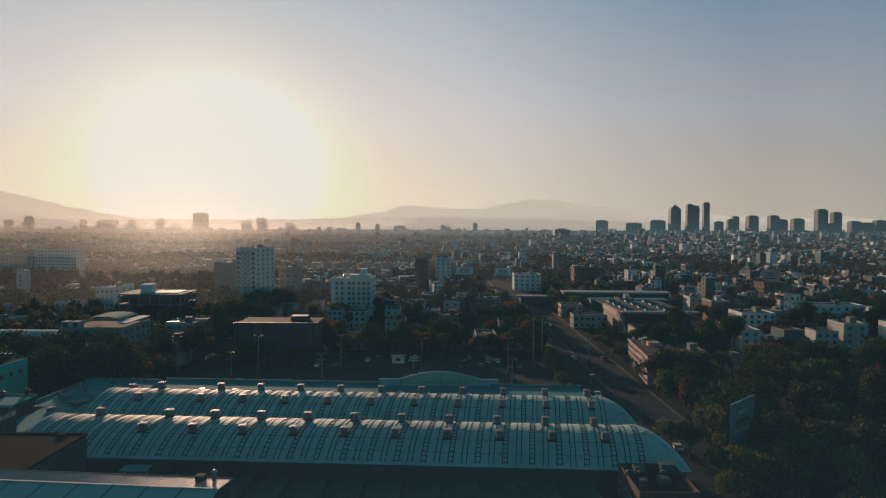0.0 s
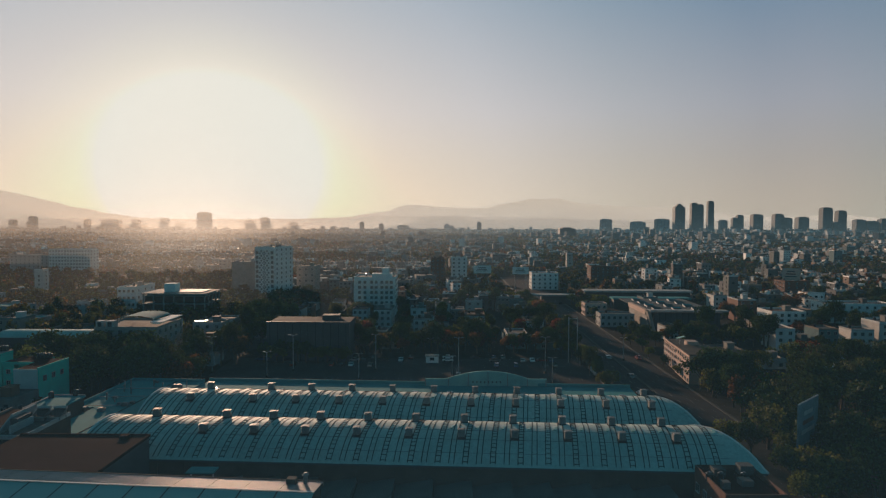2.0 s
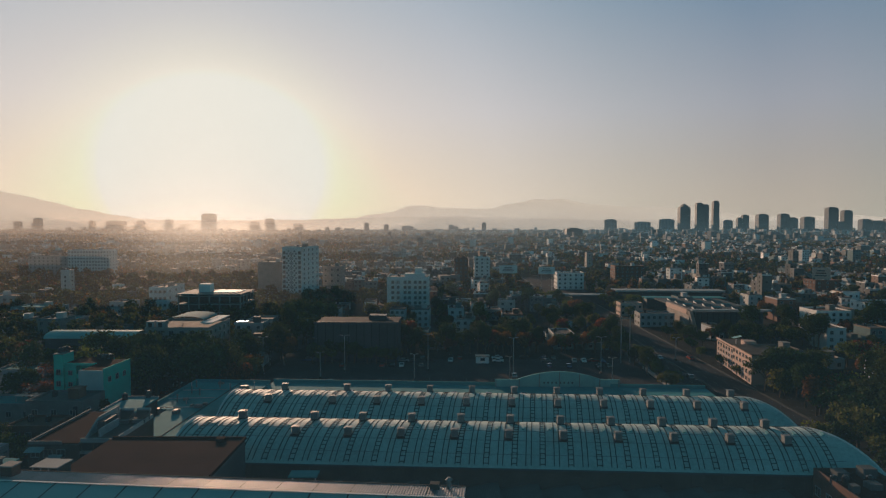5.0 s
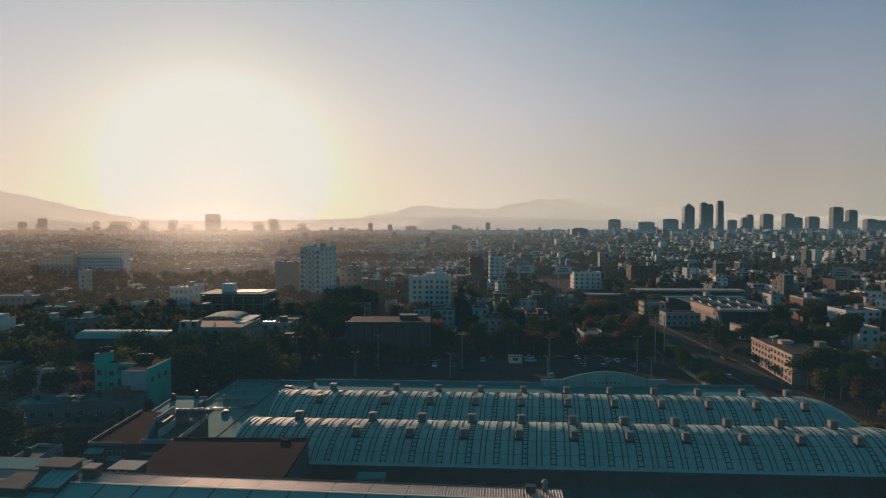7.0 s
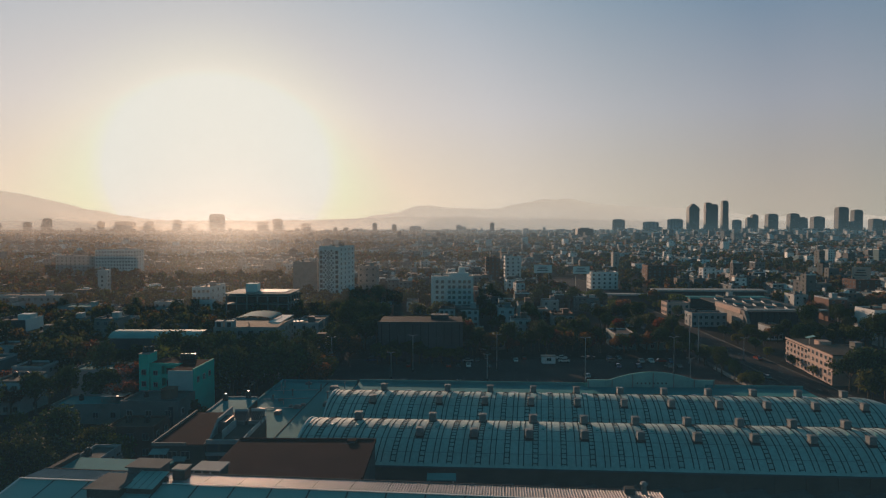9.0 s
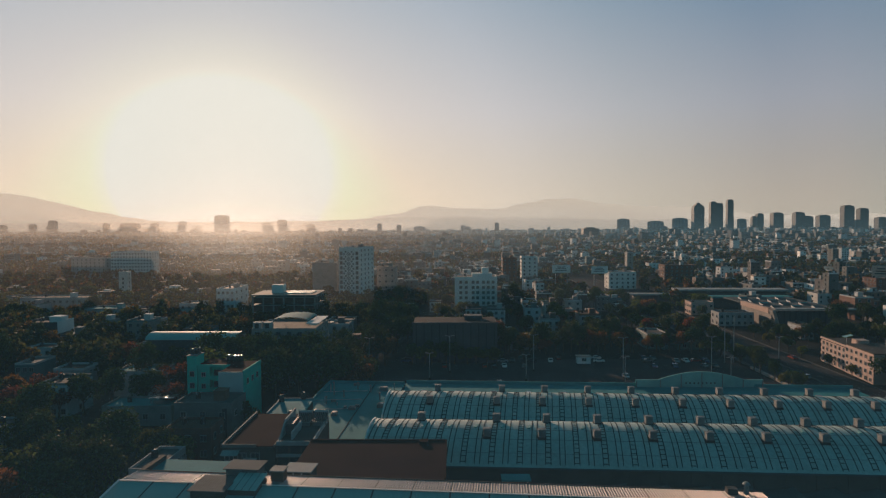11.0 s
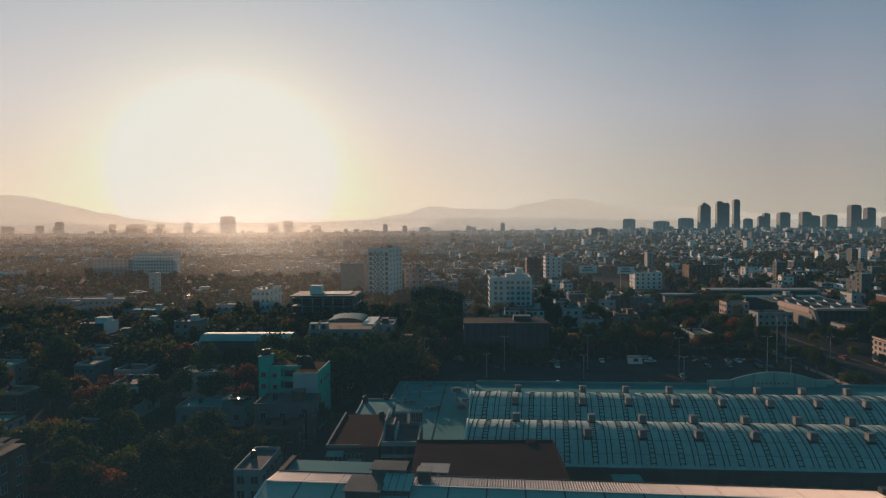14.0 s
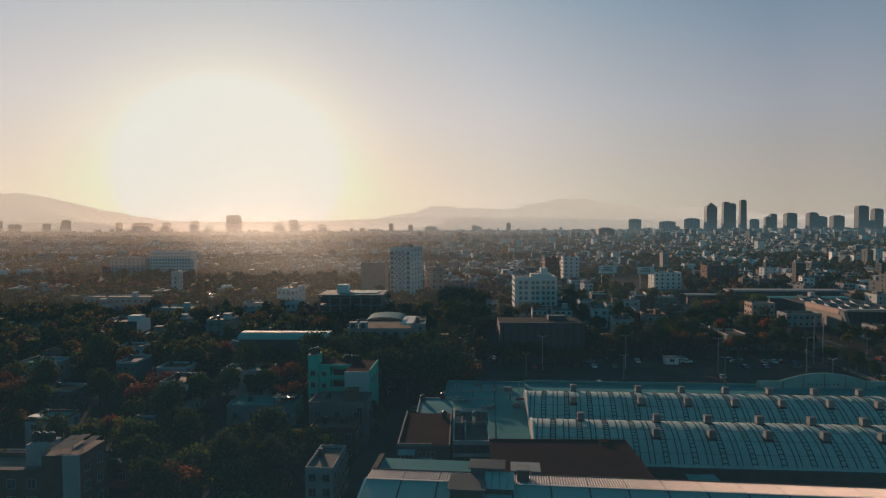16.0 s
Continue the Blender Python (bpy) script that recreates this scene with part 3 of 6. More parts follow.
for a in ((-0.2, 0.1, 24, 50), (-0.2, 20.7, 49.9, 50.2)):
    part("parapet", Geo().box(*a, 9.6, 10.3), M["flatroof"], flat)
for x, y in ((4, 30), (4, 38), (9, 44), (13, 41), (16.5, 34), (2.5, 44), (7, 36)):
    part("vent_pipe", Geo().tube((x, y, 9.6), (x, y, 11.2), 0.18, 0.18).tube((x, y, 11.2), (x, y, 11.5), 0.35, 0.2), M["duct"], flat)
for x, y, w, d, h in ((15, 42, 2.2, 1.6, 0.8), (17, 27, 1.8, 1.8, 0.8), (10.5, 25, 1.6, 1.2, 0.6), (7.5, 20, 1.3, 1.6, 0.7)):
    part("air_handler", Geo().box(x, x + w, y, y + d, 9.6, 9.6 + h).box(x + 0.2, x + w - 0.2, y + 0.2, y + d - 0.2, 9.6 + h, 9.8 + h), M["duct"], flat)
for k in range(14):
    px, py = rnd.uniform(1.0, 19.5), rnd.uniform(20, 48)
    kind = rnd.random()
    if kind < 0.5:
        part("vent_pipe", Geo().tube((px, py, 9.6), (px, py, 9.6 + rnd.uniform(0.7, 2.2)), 0.14, 0.14), M["steel"], flat)
    else:
        bw, bd = rnd.uniform(0.6, 1.5), rnd.uniform(0.5, 1.2)
        part("air_handler", Geo().box(px, px + bw, py, py + bd, 9.75, 10.3).box(px + 0.1, px + 0.2, py, py + bd, 9.6, 9.75), M["duct"], flat)
for k in range(3):
    y0 = 24 + 8 * k
    part("roof_pipe", Geo().tube((0.8, y0, 9.85), (12.0, y0 + 1.5, 9.85), 0.08, 0.08, n=6), M["steel"], flat)
part("roof_seam", Geo().box(12.6, 12.75, 0.3, 49.7, 9.6, 9.72), M["strip"], flat)
keep(-104, -80, 123, 178)

rear = thing("rear_annex", "low rear annex with a pale flat roof behind the vaults", "annex", *askew(-81, 161.3), 0, -2.8)
part("wall", Geo().box(0, 119, 0, 16, 0, 9.0), M["grey"], rear)
part("roof", Geo().box(-0.1, 119.2, 0, 16.2, 9.0, 9.3), M["flatroof"], rear)
part("parapet", Geo().box(0, 119.2, 15.9, 16.2, 9.3, 10.1), M["flatroof"], rear)
for i in range(13):
    x = 5 + 9.1 * i
    part("skylight", Geo().box(x, x + 1.6, 5, 7, 9.3, 9.7).box(x + 0.1, x + 1.5, 5.1, 6.9, 9.7, 9.78, slot=1), (M["duct"], M["glass"]), rear)

front = thing("arched_facade", "pale arched facade panel above the entrance of the hall", "facade", -17, 173.6, 9.2)
q = Geo()
pts = []
for i in range(41):
    x = 34.0 * i / 40
    u = (x - 17.5) / 11.5
    pts.append((x, 2.1 + (2.2 * max(0.0, math.cos(u * math.pi / 2)) ** 0.9 if abs(u) < 1 else 0.0)))
for (xa, za), (xb, zb) in zip(pts, pts[1:]):
    q.quad((xa, 0, 0), (xb, 0, 0), (xb, 0, zb), (xa, 0, za))
    q.quad((xa, 0.5, 0), (xa, 0.5, za), (xb, 0.5, zb), (xb, 0.5, 0))
    q.quad((xa, 0, za), (xb, 0, zb), (xb, 0.5, zb), (xa, 0.5, za))
part("panel", q, M["facade"], front)
for x in (0.1, 6.5, 12.0, 17.5, 23.0, 28.5, 33.7):
    z = 2.0 + (2.1 * max(0.0, math.cos((x - 17.5) / 11.5 * math.pi / 2)) ** 0.9 if abs(x - 17.5) < 11.5 else 0.0)
    part("brace", Geo().box(x, x + 0.16, -0.25, -0.003, 0, z), M["duct"], front)
for i in range(8):
    x = 13.2 + 1.1 * i
    part("fixing", Geo().box(x, x + 0.35, -0.12, -0.003, 1.0, 1.45), M["dark"], front)

# solar water heaters on the stepped house
def solar_heater(x, y):
    s = thing("solar_water_heater", "rack of dark glass solar heater tubes on a flat roof", "solar heater", x, y, 13.5, 0, group="solar heaters on the roof")
    part("rack", Geo().box(0, 2.7, 0, 0.1, 0, 0.7).box(0, 2.7, 2.2, 2.3, 0, 1.9).box(0, 0.08, 0, 2.3, 0.6, 0.72).box(2.62, 2.7, 0, 2.3, 0.6, 0.72), M["steel"], s)
    for k in range(7):
        xx = 0.2 + 0.38 * k
        part("tube", Geo().tube((xx, -0.1, 0.75), (xx, 2.3, 1.95), 0.11, 0.11), M["tank"], s)
        part("tube_cap", Geo().tube((xx, -0.32, 0.66), (xx, -0.1, 0.75), 0.12, 0.12), M["steel"], s)
    part("tank", Geo().tube((0, 2.45, 2.1), (2.7, 2.45, 2.1), 0.34, 0.34, n=12), M["steel"], s)


for x, y in ((-97.2, 127.6), (-94.0, 127.9)):
    solar_heater(x, y)

# the brown flat-roofed block against the near vault
shed = thing("brown_block", "windowless block with a rust-brown flat roof", "block", -91.5, 99, 0)
part("wall", Geo().box(0, 24.2, 0, 17.2, 0, 14.2), M["dark"], shed)
part("roof", Geo().box(-0.2, 24.4, -0.2, 17.4, 14.2, 14.5), M["rust"], shed, "rust-brown sheet roof")
part("upstand", Geo().box(-0.2, 24.4, 17.1, 17.4, 14.5, 14.75).box(24.1, 24.4, -0.2, 17.1, 14.5, 14.75), M["rust"], shed)
part("roof_step", Geo().box(19.5, 21.0, 15.3, 16.8, 14.5, 15.0), M["rust"], shed)
part("side_wing", Geo().box(-14, -0.3, 3, 14, 0, 8.5), M["dark"], shed)
part("side_wing_roof", Geo().box(-14.2, -0.3, 2.8, 14.2, 8.5, 8.7), M["zincdark"], shed)
keep(-107, -66, 97, 118)

# the pitched hall close by
TURN = -4.5
RIDGE = Matrix.Translation((-28.0, 77.6, 0)) @ pose(0, 0, 0, 0, 0, TURN)


def on_ridge(x, y, z):
    """A place in the world from one along the ridge of the pitched hall."""
    return tuple(RIDGE @ Vector((x, y, z)))


fore = thing("pitched_hall", "tall hall with a low pitched pale sheet roof", "hall", -28.0, 77.6, 0, TURN)
L, RZ, DROP, DEEP, FALL = 81.5, 20.4, 6.0, 4.3, 0.40
for a in range(17):
    x0, x1 = -L + L * a / 17, -L + L * (a + 1) / 17 - 0.06
    part("roof_panel", Geo().quad((x0, -34, RZ - DROP), (x1, -34, RZ - DROP), (x1, 0, RZ), (x0, 0, RZ)), M["whitesheet"], fore, "pale sheet roof panel")
    q = Geo()
    for b in range(14):  # corrugations of the far slope
        xa, xb = x0 + (x1 - x0) * b / 14, x0 + (x1 - x0) * (b + 1) / 14
        xm, xr = xa + (xb - xa) * 0.45, xa + (xb - xa) * 0.6
        q.quad((xa, 0, RZ + 0.01), (xm, 0, RZ + 0.01), (xm, DEEP, RZ - FALL), (xa, DEEP, RZ - FALL))
        q.quad((xm, 0, RZ + 0.01), (xr, 0, RZ + 0.1), (xr, DEEP, RZ - FALL + 0.09), (xm, DEEP, RZ - FALL))
        q.quad((xr, 0, RZ + 0.1), (xb, 0, RZ + 0.01), (xb, DEEP, RZ - FALL), (xr, DEEP, RZ - FALL + 0.09))
    part("corrugated_panel", q, M["bandsheet"], fore, "corrugated bare roof panel lit by the low sun")
    if a:
        part("roof_seam", Geo().quad((x0 - 0.13, -34, RZ - DROP + 0.05), (x0 + 0.07, -34, RZ - DROP + 0.05), (x0 + 0.07, 0, RZ + 0.05), (x0 - 0.13, 0, RZ + 0.05)), M["zincdark"], fore)
part("ridge_flashing", Geo().box(-L, 0, -0.16, 0.1, RZ + 0.1, RZ + 0.16), M["white"], fore)
part("wall", Geo().box(-L + 0.3, -0.3, -33.5, DEEP - 0.2, 0, RZ - DROP - 0.1), M["grime"], fore)
for gx in (-L + 0.3, -0.35):
    part("gable", Geo().quad((gx, -33.5, RZ - DROP - 0.2), (gx, DEEP - 0.2, RZ - DROP - 0.2), (gx, DEEP - 0.2, RZ - 0.5), (gx, 0, RZ - 0.1), (gx, -33.5, RZ - DROP)), M["grime"], fore)
part("verge_flashing", Geo().quad((-L - 0.15, -34, RZ - DROP + 0.1), (-L + 0.2, -34, RZ - DROP + 0.1), (-L + 0.2, 0, RZ + 0.1), (-L - 0.15, 0, RZ + 0.1)), M["white"], fore)
part("fascia", Geo().box(-L, 0, DEEP + 0.01, DEEP + 0.15, RZ - 1.0, RZ - FALL + 0.12), M["grime"], fore)
part("wall_upper", Geo().box(-L + 0.3, -0.3, DEEP - 0.4, DEEP - 0.2, RZ - DROP - 0.1, RZ - 0.5), M["grime"], fore)
part("corner_vent", Geo().tube((-2.2, DEEP - 0.9, RZ - 0.4), (-2.2, DEEP - 0.9, RZ + 0.9), 0.3, 0.3).tube((-2.2, DEEP - 0.9, RZ + 0.9), (-2.2, DEEP - 0.9, RZ + 1.2), 0.5, 0.2), M["duct"], fore)
part("roof_hatch", Geo().box(-4.6, -3.4, DEEP - 1.6, DEEP - 0.6, RZ - 0.4, RZ + 0.5), M["grime"], fore)
part("rear_wing", Geo().box(-L + 0.6, -L + 14.5, DEEP + 0.16, DEEP + 6.5, 0, RZ - 1.6), M["grime"], fore)
part("rear_wing_roof", Geo().box(-L + 0.3, -L + 14.8, DEEP + 0.16, DEEP + 6.8, RZ - 1.6, RZ - 1.35), M["flatroof"], fore, "flat pale roof of a lower rear wing")
part("wing_parapet", Geo().box(-L - 0.4, -L + 0.3, DEEP - 2.0, DEEP + 6.8, RZ - 1.6, RZ - 0.7), M["grime"], fore)
keep(-116, -26, 36, 96)

hut = thing("rooftop_hut", "small grey plant-room hut with sheet lean-tos on the pitched hall roof", "hut", *on_ridge(-70.2, 0, RZ), TURN)
part("body", Geo().box(2.4, 6.6, 1.6, 4.2, -0.8, 1.35), M["zincdark"], hut)
part("roof", Geo().box(2.1, 6.9, 1.3, 4.6, 1.35, 1.48), M["zincdark"], hut)
part("door", Geo().box(4.6, 5.4, 1.5, 1.6, 0.2, 1.25), M["dark"], hut)
part("lean_to", Geo().box(0.1, 4.2, -3.4, 1.2, -1.0, 0.55), M["grime"], hut)
part("lean_to_roof", Geo().box(-0.2, 4.5, -3.7, 1.29, 0.55, 0.66), M["zincdark"], hut)
part("side_lean_to", Geo().box(4.4, 7.9, -2.2, 1.5, -1.0, 0.35), M["grime"], hut)
for k in range(4):
    xa = 4.3 + 0.95 * k
    part("side_sheet", Geo().quad((xa, -2.5, 0.38), (xa + 0.88, -2.5, 0.38), (xa + 0.88, 1.55, 1.0), (xa, 1.55, 1.0)), M["whitesheet"], hut)
chim = thing("brick_chimney", "stubby brown brick chimney on the pitched hall roof", "chimney", *on_ridge(-61.8, 1.6, RZ - 0.3), TURN)
part("shaft", Geo().box(0, 1.6, 0, 1.6, -0.4, 1.5), M["brick"], chim)
part("cap", Geo().box(-0.15, 1.75, -0.15, 1.75, 1.5, 1.66), M["concrete"], chim)
pent = thing("rooftop_cabin", "low white-framed cabin with dark windows behind the pitched hall", "cabin", -89.6, 90.5, 0, TURN)
part("body", Geo().box(0, 3.8, 0, 3, 0, 19.0), M["grime"], pent)
part("roof", Geo().box(-0.2, 4.0, -0.2, 3.2, 19.0, 19.15), M["offwhite"], pent)
for k in range(3):
    part("window_band", Geo().box(0.3 + 1.2 * k, 1.25 + 1.2 * k, -0.06, -0.003, 17.9, 18.8), M["glass"], pent)
    part("window_post", Geo().box(0.1 + 1.2 * k, 0.3 + 1.2 * k, -0.1, -0.003, 17.7, 19.0), M["offwhite"], pent)

# the dark low sheds between the foreground hall and the vaults
low = thing("low_sheds", "dark corrugated low shed roofs before the market hall", "shed", -64, 90, 0)
part("wall", Geo().box(0, 94, 0, 26, 0, 5.6), M["grime"], low)
for i in range(13):
    x = 0.2 + 7.2 * i
    q = Geo().quad((x, -1, 5.7), (x + 7.0, -1, 7.0), (x + 7.0, 26, 7.0), (x, 26, 5.7))
    q.quad((x + 7.0, -1, 5.5), (x + 7.0, 26, 5.5), (x + 7.0, 26, 7.0), (x + 7.0, -1, 7.0))
    part("sawtooth_roof", q, M["zincdark"], low)
part("canopy", Geo().box(6.2, 11.2, 19.6, 22.4, 9.8, 10.05), M["flatroof"], low, "small pale canopy")
for cx in (6.6, 10.6):
    part("canopy_post", Geo().box(cx, cx + 0.2, 20.8, 21.0, 5.5, 9.8), M["steel"], low)
keep(-66, 32, 88, 117)


# ---------------------------------------------------------------- buildings
CACHE = {}


def window_mesh(w, h, balcony=False):
    key = (round(w, 1), round(h, 1), balcony)
    if key not in CACHE:
        q = Geo().box(-w / 2, w / 2, -0.05, 0.0, -h / 2, h / 2, slot=1)
        t = 0.09
        q.box(-w / 2 - t, w / 2 + t, -0.12, 0.0, h / 2, h / 2 + t).box(-w / 2 - t, w / 2 + t, -0.22, 0.0, -h / 2 - t, -h / 2)
        q.box(-w / 2 - t, -w / 2, -0.12, 0.0, -h / 2, h / 2).box(w / 2, w / 2 + t, -0.12, 0.0, -h / 2, h / 2)
        q.box(-0.04, 0.04, -0.09, 0.0, -h / 2, h / 2)
        if balcony:
            q.box(-w / 2 - 0.4, w / 2 + 0.4, -1.1, 0, -h / 2 - 0.25, -h / 2 - 0.1).box(-w / 2 - 0.4, w / 2 + 0.4, -1.1, -1.02, -h / 2 - 0.1, -h / 2 + 0.8)
        CACHE[key] = q.mesh("window", M["frame"], M["glass"])
    return CACHE[key]


TANK = Geo().tube((0, 0, 0), (0, 0, 1.3), 0.62, 0.62, n=10).tube((0, 0, 1.3), (0, 0, 1.6), 0.62, 0.25, n=10).mesh("water_tank", M["tank"])
HUTCH = Geo().box(-1.4, 1.4, -1.6, 1.6, 0, 2.4).box(-1.6, 1.6, -1.8, 1.8, 2.4, 2.55).mesh("stair_hutch", M["wall"])


def pane_mesh(w, h):
    key = ("pane", round(w, 1), round(h, 1))
    if key not in CACHE:
        q = Geo()
        for a, b in ((-w / 2, -0.04), (0.04, w / 2)):
            q.box(a, b, -0.05, 0.0, -h / 2, h / 2)
        CACHE[key] = q.mesh("pane", M["glass"])
    return CACHE[key]


def window(parent, w, h, at, turn=0.0, balcony=False):
    """A window with its pane as a part of its own."""
    key = ("frame", round(w, 1), round(h, 1), balcony)
    if key not in CACHE:
        t = 0.09
        q = Geo().box(-w / 2 - t, w / 2 + t, -0.12, 0.0, h / 2, h / 2 + t).box(-w / 2 - t, w / 2 + t, -0.22, 0.0, -h / 2 - t, -h / 2)
        q.box(-w / 2 - t, -w / 2, -0.12, 0.0, -h / 2, h / 2).box(w / 2, w / 2 + t, -0.12, 0.0, -h / 2, h / 2).box(-0.04, 0.04, -0.09, 0.0, -h / 2, h / 2)
        CACHE[key] = q.mesh("window", M["frame"])
    f = part("window", CACHE[key], None, parent, at=at, turn=turn)
    part("pane", pane_mesh(w, h), None, f)
    return f


def building(name, label, category, x, y, w, d, h, wall, turn=0.0, floors=0, bays=0, side=0, win=(1.3, 1.4), balcony=False, roof=None, tanks=1, hutch=True, group="", ground=0.0, parapet=0.7):
    """A block whose front-left corner stands at x, y: walls, roof slab, parapets, windows on the near side and on both flanks, tanks."""
    b = thing(name, label, category, x, y, 0, turn, group)
    part("wall", Geo().box(0, w, 0, d, 0, h - parapet), wall, b)
    part("roof", Geo().box(0.25, w - 0.25, 0.25, d - 0.25, h - parapet, h - parapet + 0.12), roof or M["roof"], b)
    p = Geo().box(0, w, 0, 0.22, h - parapet, h).box(0, w, d - 0.22, d, h - parapet, h)
    p.box(0, 0.22, 0.22, d - 0.22, h - parapet, h).box(w - 0.22, w, 0.22, d - 0.22, h - parapet, h)
    part("parapet", p, wall, b)
    floors = floors or max(1, int(h / 3.0))
    step = (h - parapet - ground) / floors
    split = h > 11 or group == ""
    me = window_mesh(*win, balcony)
    me2 = window_mesh(*win)
    for f in range(floors):
        z = ground + step * (f + 0.52)
        for k in range(bays):
            if split:
                window(b, *win, (w * (k + 0.5) / bays, 0, z))
            else:
                part("window", me, None, b, at=(w * (k + 0.5) / bays, 0, z))
        for k in range(side):
            for sx, st in ((0, -90), (w, 90)):
                if split:
                    window(b, *win, (sx, d * (k + 0.5) / side, z), st)
                else:
                    part("window", me2, None, b, at=(sx, d * (k + 0.5) / side, z), turn=st)
    for k in range(tanks):
        part("water_tank", TANK, None, b, at=(w * (0.25 + 0.4 * k) % w, d * 0.6, h - parapet + 0.12))
    if group and rnd.random() < 0.14:
        tx, ty = rnd.uniform(-0.1, 0.1), rnd.uniform(-0.15, 0.05)
        part("sheet_cover", Geo().quad((0.4, 0.5, h + 0.4), (w * 0.45, 0.5, h + 0.4 + w * 0.45 * tx), (w * 0.45, d * 0.4, h + 0.4 + w * 0.45 * tx + d * 0.4 * ty), (0.4, d * 0.4, h + 0.4 + d * 0.4 * ty)), M["shiny"], b)
        for px, py in ((0.5, 0.6), (w * 0.43, d * 0.38)):
            part("cover_post", Geo().box(px, px + 0.08, py, py + 0.08, h - parapet, h + 0.35), M["steel"], b)
    if hutch and w > 5 and d > 6:
        part("stair_hutch", HUTCH, None, b, at=(w * 0.68, d * 0.55, h - parapet + 0.1))
    return b


def own(x, y, w, d, pad=2.0):
    keep(x - pad, x + w + pad, y - pad, y + d + pad)


# white tower with a latticed front
tower = building("apartment_tower", "tall white apartment tower with dark lattice ornament on its front", "tower", -147, 448, 15.5, 26, 37.5, M["white"], turn=-15, floors=11, bays=0, side=4, win=(1.4, 1.5), tanks=2)
own(-147, 448, 15.5, 26)
diamond = Geo().quad((0, -0.1, -1.65), (1.75, -0.1, 0), (0, -0.1, 1.65), (-1.75, -0.1, 0)).quad((0, -0.14, -1.0), (1.05, -0.14, 0), (0, -0.14, 1.0), (-1.05, -0.14, 0), slot=1).quad((0, -0.18, -0.5), (0.5, -0.18, 0), (0, -0.18, 0.5), (-0.5, -0.18, 0)).mesh("lattice_panel", M["dark"], M["white"])
oval = Geo().tube((0, -0.01, 0), (0, -0.12, 0), 0.68, 0.68, n=12).mesh("round_panel", M["dark"])
for r in range(9):
    z = 5.5 + 3.4 * r
    part("lattice_panel", diamond, None, tower, at=(7.3, 0, z))
    for x in (5.3, 9.3):
        part("round_panel", oval, None, tower, at=(x - (0.3 if x < 7 else -0.3), 0, z + 1.7))
        part("round_panel", oval, None, tower, at=(x - (1.5 if x < 7 else -1.5), 0, z))
    for x in (1.6, 13.6):
        window(tower, 1.9, 2.2, (x, 0, z + 0.6))

# the long white block with balconies
x, y = -65.5, 371
block = building("apartment_block", "long white apartment block with rows of recessed balconies", "apartment block", x, y, 24.5, 20, 22.8, M["white"], floors=6, bays=0, side=5, tanks=2, ground=3.0)
own(x, y, 24.5, 20)
for f in range(6):
    z = 4.4 + 3.05 * f
    for k, bx in enumerate((3.4, 6.6, 10.6, 13.2, 16.6, 19.4, 22.2)):
        window(block, 1.5, 1.6, (bx, 0, z))
for bx in (0.2, 5.0, 8.6, 11.9, 15.0, 18.0, 20.8, 24.0):
    part("pilaster", Geo().box(bx, bx + 0.35, -0.45, 0, 0, 22.0), M["white"], block)
part("penthouse", Geo().box(10, 22, 6, 14, 22.1, 24.2), M["white"], block)
part("penthouse", Geo().box(16, 20, 8, 13, 24.2, 27.5), M["white"], block)

for spec in (
    ("apartment_house", "small white four-storey apartment house among trees", -204.5, 369, 10.5, 25, 16.6, M["white"], 4, 4, 3),
    ("office_block", "plain grey concrete block beside the white tower", -171, 470, 18, 20, 25.5, M["concrete"], 6, 0, 3),
    ("apartment_house", "brown narrow apartment house with a lit flank", -124, 476, 14, 18, 22.0, M["concrete"], 5, 3, 3),
    ("apartment_block", "long white slab block above the tree tops", -415, 640, 42, 16, 27.0, M["white"], 8, 14, 3),
    ("apartment_block", "pale grey slab block above the tree tops", -462, 650, 45, 18, 20.5, M["grey"], 6, 10, 3),
    ("apartment_house", "narrow brown apartment house with a sunlit stair flank", -24, 552, 12, 16, 24.0, M["terra"], 7, 3, 4),
    ("apartment_house", "pale twin apartment house with a rust-lit flank", -6, 566, 14, 16, 24.5, M["white"], 7, 3, 4),
    ("office_block", "white office block with even window rows", 150.5, 311, 17, 15, 11.6, M["white"], 4, 5, 0),
    ("office_block", "long pale office block with two window rows", 199, 348, 38, 14, 11.0, M["white"], 3, 9, 3),
    ("office_block", "brown block carrying a large lit hoarding", 242, 470, 18, 16, 12.5, M["brick"], 4, 3, 4),
    ("apartment_house", "dark brick apartment house between low roofs", 118, 560, 26, 16, 17.0, M["brick"], 5, 6, 3),
    ("apartment_house", "white flat-roofed apartment house between low roofs", 60, 520, 22, 16, 14.0, M["white"], 4, 5, 3),
):
    n, lab, bx, by, w, d, h, wall, fl, bays, side = spec
    building(n, lab, "building", bx, by, w, d, h, wall, floors=fl, bays=bays, side=side, tanks=2)
    own(bx, by, w, d)

# the unfinished concrete frame
frame_b = thing("concrete_frame_building", "unfinished concrete frame building with brick infill", "building", -171, 330, 0)
own(-171, 330, 33, 22)
part("roof", Geo().box(-0.5, 33.5, -0.5, 22.5, 16.6, 17.2), M["concrete"], frame_b)
for f in range(4):
    part("floor_slab", Geo().box(-0.3, 33.3, -0.3, 22.3, 3.4 + 4.2 * f - 0.4, 3.4 + 4.2 * f), M["concrete"], frame_b)
    part("infill_wall", Geo().box(0.6, 32.4, 0.9, 21.4, 4.2 * f, 4.2 * f + 3.0), M["brick"], frame_b)
for k in range(7):
    part("column", Geo().box(5.4 * k, 5.4 * k + 0.6, 0, 0.6, 0, 16.6), M["concrete"], frame_b)
